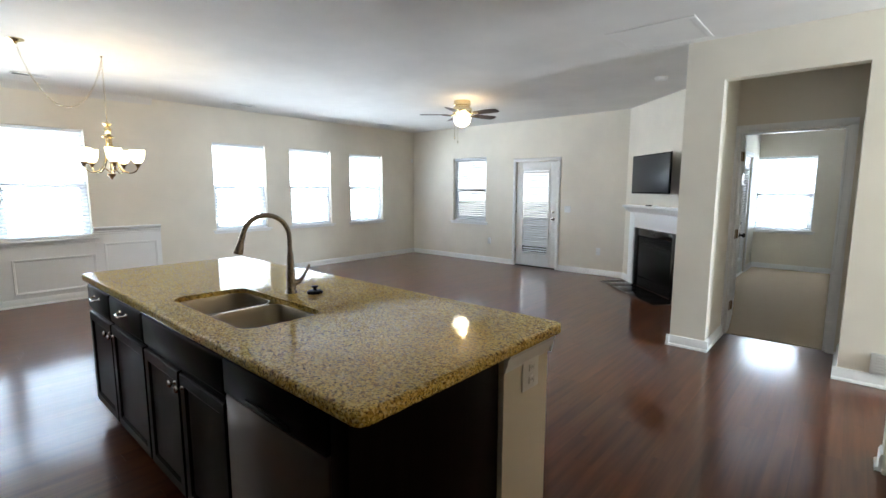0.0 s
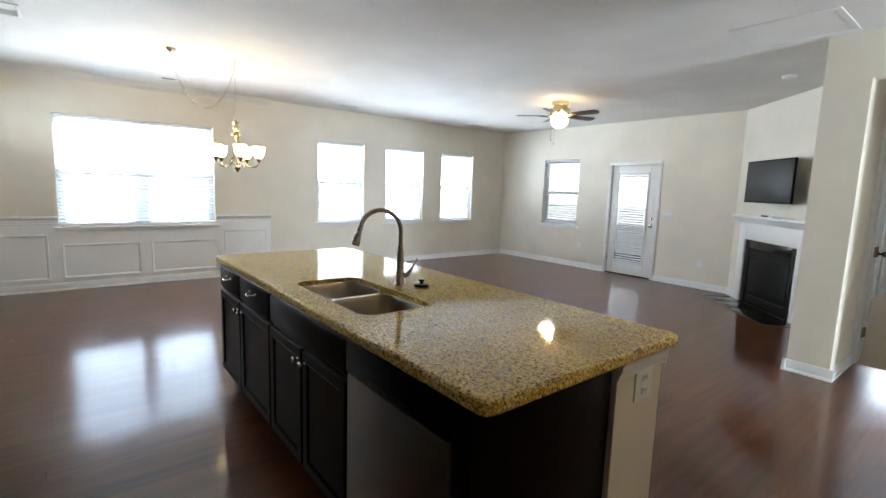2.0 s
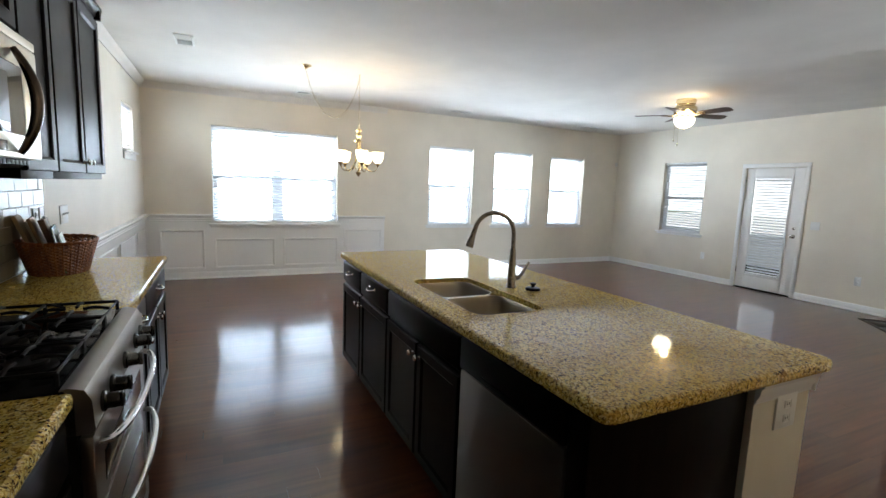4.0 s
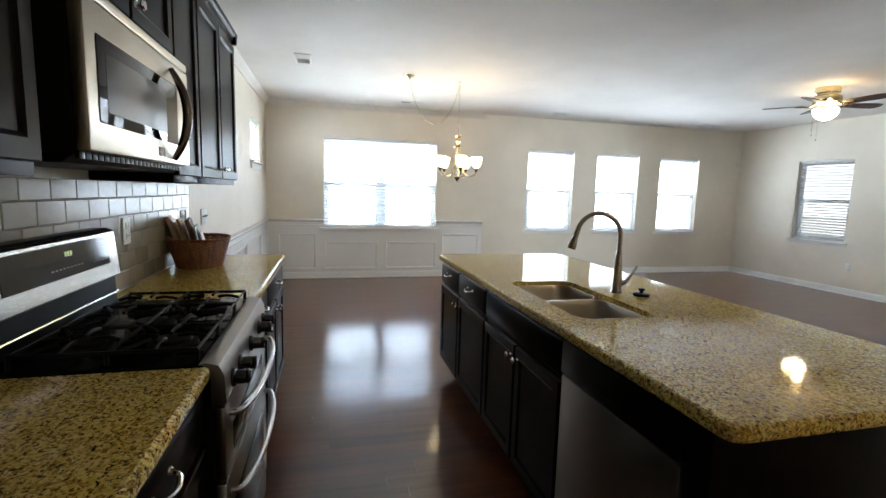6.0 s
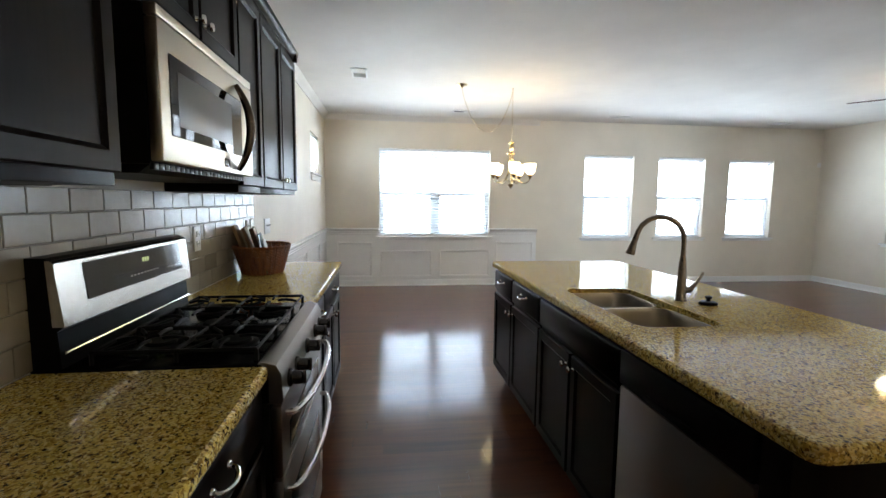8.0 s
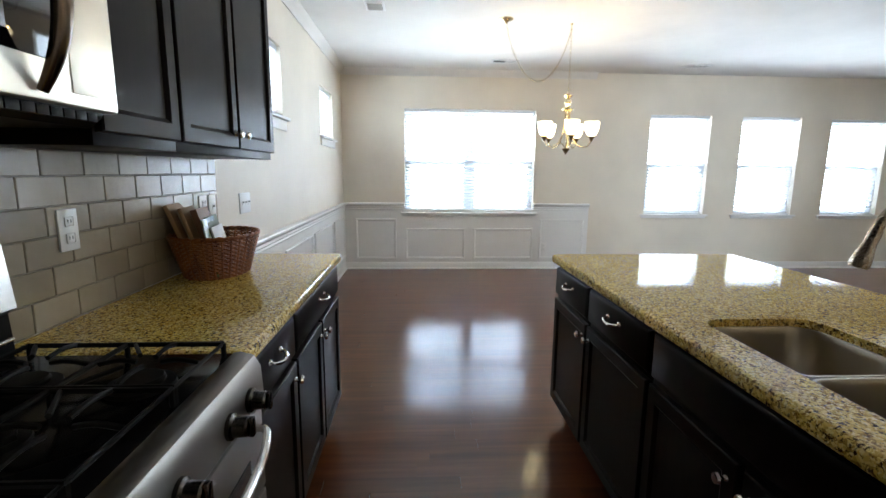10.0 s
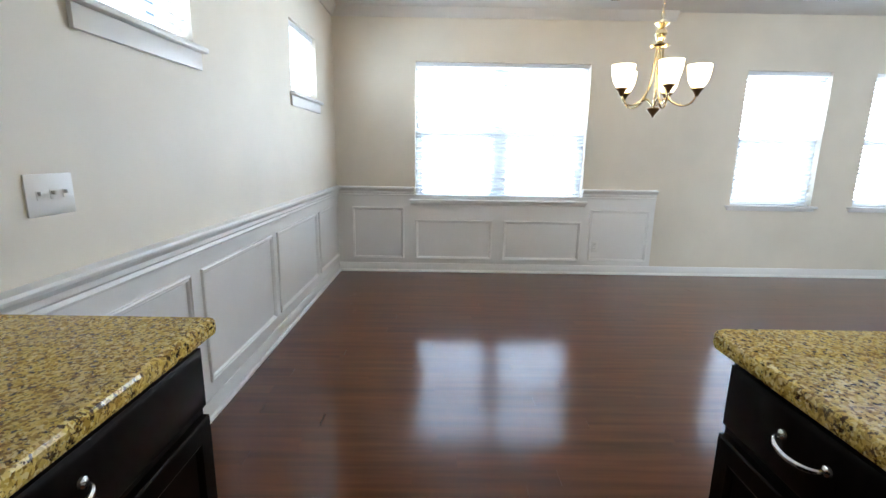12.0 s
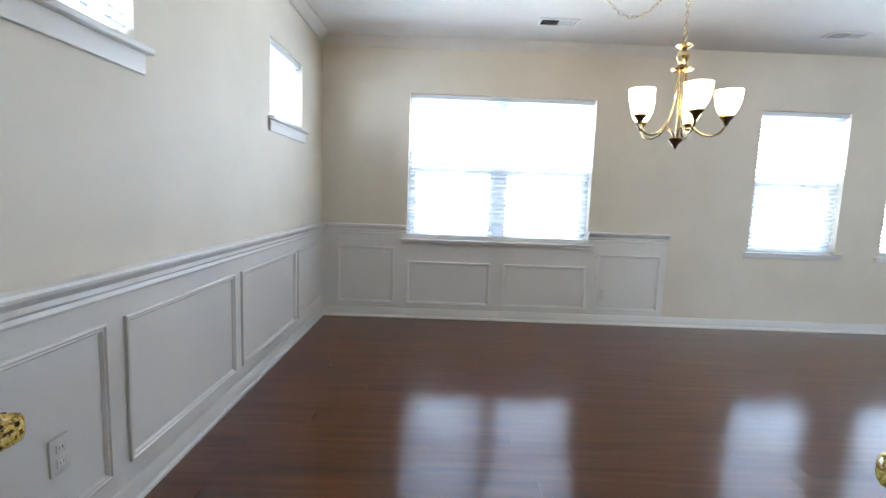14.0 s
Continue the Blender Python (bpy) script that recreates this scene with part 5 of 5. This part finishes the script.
vent(-5.20, -0.38, 0.17, 0.08, False)
vent(-7.05, 1.02, 0.08, 0.16, False)
vent(-7.09, 3.44, 0.08, 0.16, False)
vent(-7.15, 6.3, 0.08, 0.16, False)
t = thing("attic_hatch", (-1.42, 4.18, C), "white square attic access panel with trim in the ceiling", "hatch")
bm = B()
for a, b, c, d in ((-0.33, 0.33, -0.31, -0.26), (-0.33, 0.33, 0.26, 0.31), (-0.33, -0.28, -0.26, 0.26), (0.28, 0.33, -0.26, 0.26)):
    box(bm, -1.42 + a, -1.42 + b, 4.18 + c, 4.18 + d, C - 0.008, C - 0.0005, 0.003)
part("frame", bm, M_CEIL, t)
bm = B()
box(bm, -1.70, -1.14, 3.92, 4.44, C - 0.006, C - 0.0005)
part("panel", bm, M_CEIL, t)
t = thing("smoke_detector", (-1.85, 5.70, C), "round white smoke detector on the ceiling", "smoke detector")
bm = B()
lathe(bm, [(0, 0), (0.068, 0), (0.068, -0.012), (0.06, -0.03), (0.03, -0.036), (0, -0.036)], (-1.85, 5.70, C - 0.0005), n=24)
part("body", bm, M_PLATE, t)
t = thing("alarm_sensor", at(F_W, 7.48, 0, 2.03), "small white corner alarm sensor", "sensor")
bm = B()
fbox(bm, F_W, 7.45, 7.50, 0.0005, 0.035, 2.02, 2.10, 0.008)
part("body", bm, M_PLATE, t)

# ---- plates on the walls ----
plate("light_switch", F_S, -3.985, 1.16, 0.165, 0.118, label="white triple toggle light switch on the beige wall", sockets=0, toggles=3)
plate("outlet", F_S, -3.435, 1.17, d=0.009, label="white duplex outlet on the tiled backsplash")
plate("outlet", F_S, -3.53, 1.17, d=0.009, label="white switch plate on the tiled backsplash", sockets=0, toggles=1)
plate("outlet", F_S, -2.59, 1.175, d=0.009, label="white duplex outlet on the tiled backsplash")
plate("outlet", F_S, -4.42, 0.39, d=0.006, label="white duplex outlet in the wainscot")
plate("outlet", F_W, 1.74, 0.31, d=0.006, label="white duplex outlet in the wainscot")
plate("outlet", F_N, -5.48, 0.42)
plate("outlet", F_N, -3.25, 0.40)
plate("light_switch", F_N, -3.83, 1.09, 0.115, 0.115, label="white double toggle light switch beside the patio door", sockets=0, toggles=2)
t = thing("wall_register", at(F_H, 0.2, 0, 0.03), "white metal return-air register low on the wall", "vent")
bm = B()
fbox(bm, F_H, 0.07, 0.45, 0.0145, 0.03, 0.10, 0.255, 0.004)
part("frame", bm, M_PLATE, t)
for k in range(6):
    bm = B()
    fbox(bm, F_H, 0.09, 0.43, 0.0302, 0.036, 0.118 + 0.021 * k, 0.128 + 0.021 * k, 0.002)
    part("louvre", bm, M_PLATE, t)

# ---- wicker basket with leaflets ----
bx, by, bz = -3.20, -0.882, H
t = thing("wicker_basket", (bx, by, bz), "oval red-brown wicker basket on the granite", "basket")
NS, HT = 30, 0.165


def rim(h):
    q = h / HT
    return 0.155 + 0.055 * q, 0.115 + 0.045 * q


bm = B()
rx, ry = rim(0)
vs = [bm.verts.new((bx + rx * math.cos(2 * math.pi * k / 30), by + ry * math.sin(2 * math.pi * k / 30), bz + 0.006)) for k in range(30)]
vl = [bm.verts.new((v.co.x, v.co.y, bz + 0.0005)) for v in vs]
bm.faces.new(vs), bm.faces.new(vl[::-1])
for j in range(30):
    bm.faces.new((vl[j], vl[(j + 1) % 30], vs[(j + 1) % 30], vs[j]))
part("base", bm, M_WICKER, t)
for k in range(NS):
    a = 2 * math.pi * k / NS
    bm = B()
    tube(bm, [(bx + rim(h)[0] * math.cos(a), by + rim(h)[1] * math.sin(a), bz + h) for h in (0.002, HT / 2, HT)], 0.004, 5)
    part("stake", bm, M_WICKER, t)
for row in range(20):
    h = 0.006 + row * (HT - 0.012) / 19
    rx, ry = rim(h)
    pts = []
    for k in range(NS * 2):
        a = math.pi * k / NS
        w = 0.0045 * math.cos(NS * a + math.pi * row)
        pts.append((bx + (rx + w) * math.cos(a), by + (ry + w) * math.sin(a), bz + h + random.uniform(-0.0006, 0.0006)))
    bm = B()
    tube(bm, pts, 0.0042, 5, True)
    part("woven_strand", bm, M_WICKER, t)
bm = B()
for ph in (0, math.pi):
    pts = []
    for k in range(90):
        a = 2 * math.pi * k / 90
        rx, ry = rim(HT)
        pts.append((bx + (rx + 0.005 * math.cos(14 * a + ph)) * math.cos(a), by + (ry + 0.005 * math.cos(14 * a + ph)) * math.sin(a), bz + HT + 0.003 + 0.005 * math.sin(14 * a + ph)))
    tube(bm, pts, 0.0055, 6, True)
part("rim", bm, M_WICKER, t)
for dy, key, h, w, tilt, dx in ((-0.085, "tan", 0.3, 0.016, 20, 0.02), (-0.062, "cream", 0.27, 0.010, 19, 0.0), (-0.042, "tan", 0.285, 0.014, 18, 0.03), (-0.012, "brown", 0.275, 0.024, 16, 0.01), (0.012, "green", 0.24, 0.008, 15, 0.0), (0.028, "white", 0.20, 0.006, 14, 0.02)):
    Fl = (V((bx + dx, by + dy + 0.035, bz + 0.012)), V((0.985, 0.17, 0)), V((-0.17, 0.985, 0)))
    t2 = thing("leaflet", Fl[0], {"tan": "tan booklet leaning in the wicker basket", "cream": "cream booklet leaning in the wicker basket", "brown": "thick brown book leaning in the wicker basket", "green": "dark green booklet leaning in the wicker basket", "white": "glossy white leaflet leaning in the wicker basket"}[key], "booklet")
    bm = B()
    fbox(bm, Fl, -0.085, 0.085, -w / 2, w / 2, 0.0, h, 0.0015)
    bmesh.ops.rotate(bm, verts=bm.verts, cent=Fl[0], matrix=Matrix.Rotation(radians(tilt), 3, Fl[1]))
    part("cover", bm, M_PAPER[key], t2)
t2 = thing("brochure", (bx + 0.09, by + 0.055, bz + 0.01), "glossy brochure with a blue and green picture in the basket", "brochure")
Fl = (V((bx + 0.08, by + 0.05, bz + 0.012)), V((0.985, 0.17, 0)), V((-0.17, 0.985, 0)))
bm = B()
fbox(bm, Fl, -0.11, 0.07, -0.003, 0.003, 0.0, 0.235, 0.001)
bmesh.ops.rotate(bm, verts=bm.verts, cent=Fl[0], matrix=Matrix.Rotation(radians(12), 3, Fl[1]))
part("cover", bm, M_PRINT, t2)

# ---- outside ----
bm = B()
box(bm, -400, 400, -400, 400, -0.65, -0.45)
solid("ground", bm, M_GRASS, "mown lawn round the house", "ground")
t = thing("deck", (-5.0, 9.2, -0.45), "weathered grey wooden deck outside the patio door", "deck", kind="structure")
for k in range(22):
    bm = B()
    box(bm, -7.4, -1.72, 7.70 + 0.145 * k, 7.84 + 0.145 * k, -0.12, -0.09, 0.004)
    part("board", bm, M_DECK, t)
bm = B()
for x in (-7.3, -4.6, -2.0):
    for y in (7.8, 10.8):
        box(bm, x, x + 0.1, y, y + 0.1, -0.449, -0.121)
part("posts", bm, M_DECK, t)
t = thing("porch_half_wall", (-4.65, 10.85, -0.45), "white lap-sided half wall at the porch edge", "half wall")
for k in range(8):
    bm = B()
    prism(bm, frame_of((0, 10.85, 0), (1, 0, 0), (0, -1, 0)), [(0.0, -0.449 + 0.135 * k), (0.022, -0.449 + 0.135 * k), (0.006, -0.316 + 0.135 * k), (0.0, -0.316 + 0.135 * k)], -9.4, 0.5)
    part("siding_board", bm, M_TRIM, t)
bm = B()
box(bm, -9.4, 0.5, 10.78, 10.92, 0.632, 0.665, 0.006)
part("cap", bm, M_TRIM, t)
bm = B()
box(bm, -40, 40, 11.2, 59, -0.4499, -0.43)
solid("pavement", bm, M_PATIO, "pale sunlit concrete yard behind the house", "pavement")
# self-lit plane in place of the bright sky past the north glass
m, n, l, b = mat("glowing_sky_plane", (0.8, 0.8, 0.8), 1.0)
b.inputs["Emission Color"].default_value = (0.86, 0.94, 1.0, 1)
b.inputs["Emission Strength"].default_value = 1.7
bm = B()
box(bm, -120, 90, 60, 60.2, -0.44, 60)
solid("backdrop", bm, m, "glowing plane standing in for bright sky beyond the yard", "backdrop")

# ---- unseen kitchen ceiling light, added to warm the island end ----
t = thing("added_ceiling_light", (1.1, 2.3, C), "unseen flush ceiling light with a frosted dome, added as fill", "ceiling light")
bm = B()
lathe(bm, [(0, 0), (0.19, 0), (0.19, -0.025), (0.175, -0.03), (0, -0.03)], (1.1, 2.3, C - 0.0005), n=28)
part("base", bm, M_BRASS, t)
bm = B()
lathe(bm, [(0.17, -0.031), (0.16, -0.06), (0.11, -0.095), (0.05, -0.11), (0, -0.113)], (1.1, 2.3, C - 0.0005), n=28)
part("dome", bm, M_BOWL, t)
# fill lamp under the added dome, out of view behind the camera
bulb("kitchen_fill_bulb", (1.1, 2.3, C - 0.17), 15.0, (1, 0.78, 0.46), 0.10)

# ---- tiles and planks ----
bm = B()
fbox(bm, F_S, -3.60, 0.70, 0.0005, 0.004, H + 0.0005, 1.3995)
splash = solid("backsplash", bm, M_GROUT, "glazed greige subway tile backsplash with grey grout", "backsplash")
TW, TH = 0.166, 0.0825
tiles = {}


def tile_mesh(w, h):
    key = round(w, 3), round(h, 3)
    if key not in tiles:
        bm = B()
        rows = []
        for inset, out in ((0, 0), (0, 0.0035), (0.0022, 0.0052)):
            rows.append([bm.verts.new((u, out, z)) for u, z in ((inset, inset), (w - inset, inset), (w - inset, h - inset), (inset, h - inset))])
        for a, b in zip(rows, rows[1:]):
            for j in range(4):
                bm.faces.new((a[j], a[(j + 1) % 4], b[(j + 1) % 4], b[j]))
        bm.faces.new(rows[-1])
        tiles[key] = mesh_of("tile", bm, M_TILE, V((0, 0, 0)), False)
    return tiles[key]


for row in range(6):
    u = -3.60 - (TW / 2 if row % 2 else 0)
    while u < 0.70:
        a, b = max(u, -3.60), min(u + TW - 0.003, 0.70)
        if b - a > 0.02:
            ob = new("tile", tile_mesh(b - a, min(TH - 0.003, 1.399 - (H + 0.002 + row * TH))))
            ob.parent = splash
            ob.location = at(F_S, a, 0.0041, H + 0.002 + row * TH)
        u += TW

PW = 0.098
planks = {}


def plank_mesh(length):
    key = round(length, 2)
    if key not in planks:
        bm = B()
        plank_into(bm, 0, 0, key)
        planks[key] = mesh_of("plank", bm, M_FLOOR, V((0, 0, 0)), False)
    return planks[key]


def plank_into(bm, x, y, length):
    rows = []
    e = 0.0003
    for z in (-0.011, 0.0):
        rows.append([bm.verts.new((x + a, y + b, z)) for a, b in ((0, e), (PW, e), (PW, length - e), (0, length - e))])
    for a, b in zip(rows, rows[1:]):
        for j in range(4):
            bm.faces.new((a[j], a[(j + 1) % 4], b[(j + 1) % 4], b[j]))
    bm.faces.new(rows[-1])


rest, single = B(), 0
rng = random.Random(4)
x = X_W
while x < 4.99:
    y1 = Y_N if x < -1.30 else 5.33
    y = Y_S - rng.uniform(0, 1.0)
    while y < y1:
        ln = rng.choice((0.6, 0.9, 1.1, 1.3))
        a, b = max(y, Y_S), min(y + ln, y1)
        if b - a > 0.03:
            if single < 300 and -7.0 < x < -2.4 and b < 3.4:
                ob = new("plank", plank_mesh(b - a))
                ob.parent = floor
                ob.location = (x, a, 0)
                single += 1
            else:
                plank_into(rest, x, a, b - a)
        y += ln
    x += PW
bmesh.ops.recalc_face_normals(rest, faces=rest.faces)
me = bpy.data.meshes.new("planks")
rest.to_mesh(me)
rest.free()
me.materials.append(M_FLOOR)
ob = new("planks", me)
ob.parent = floor
tagged(ob, kind="stuff")
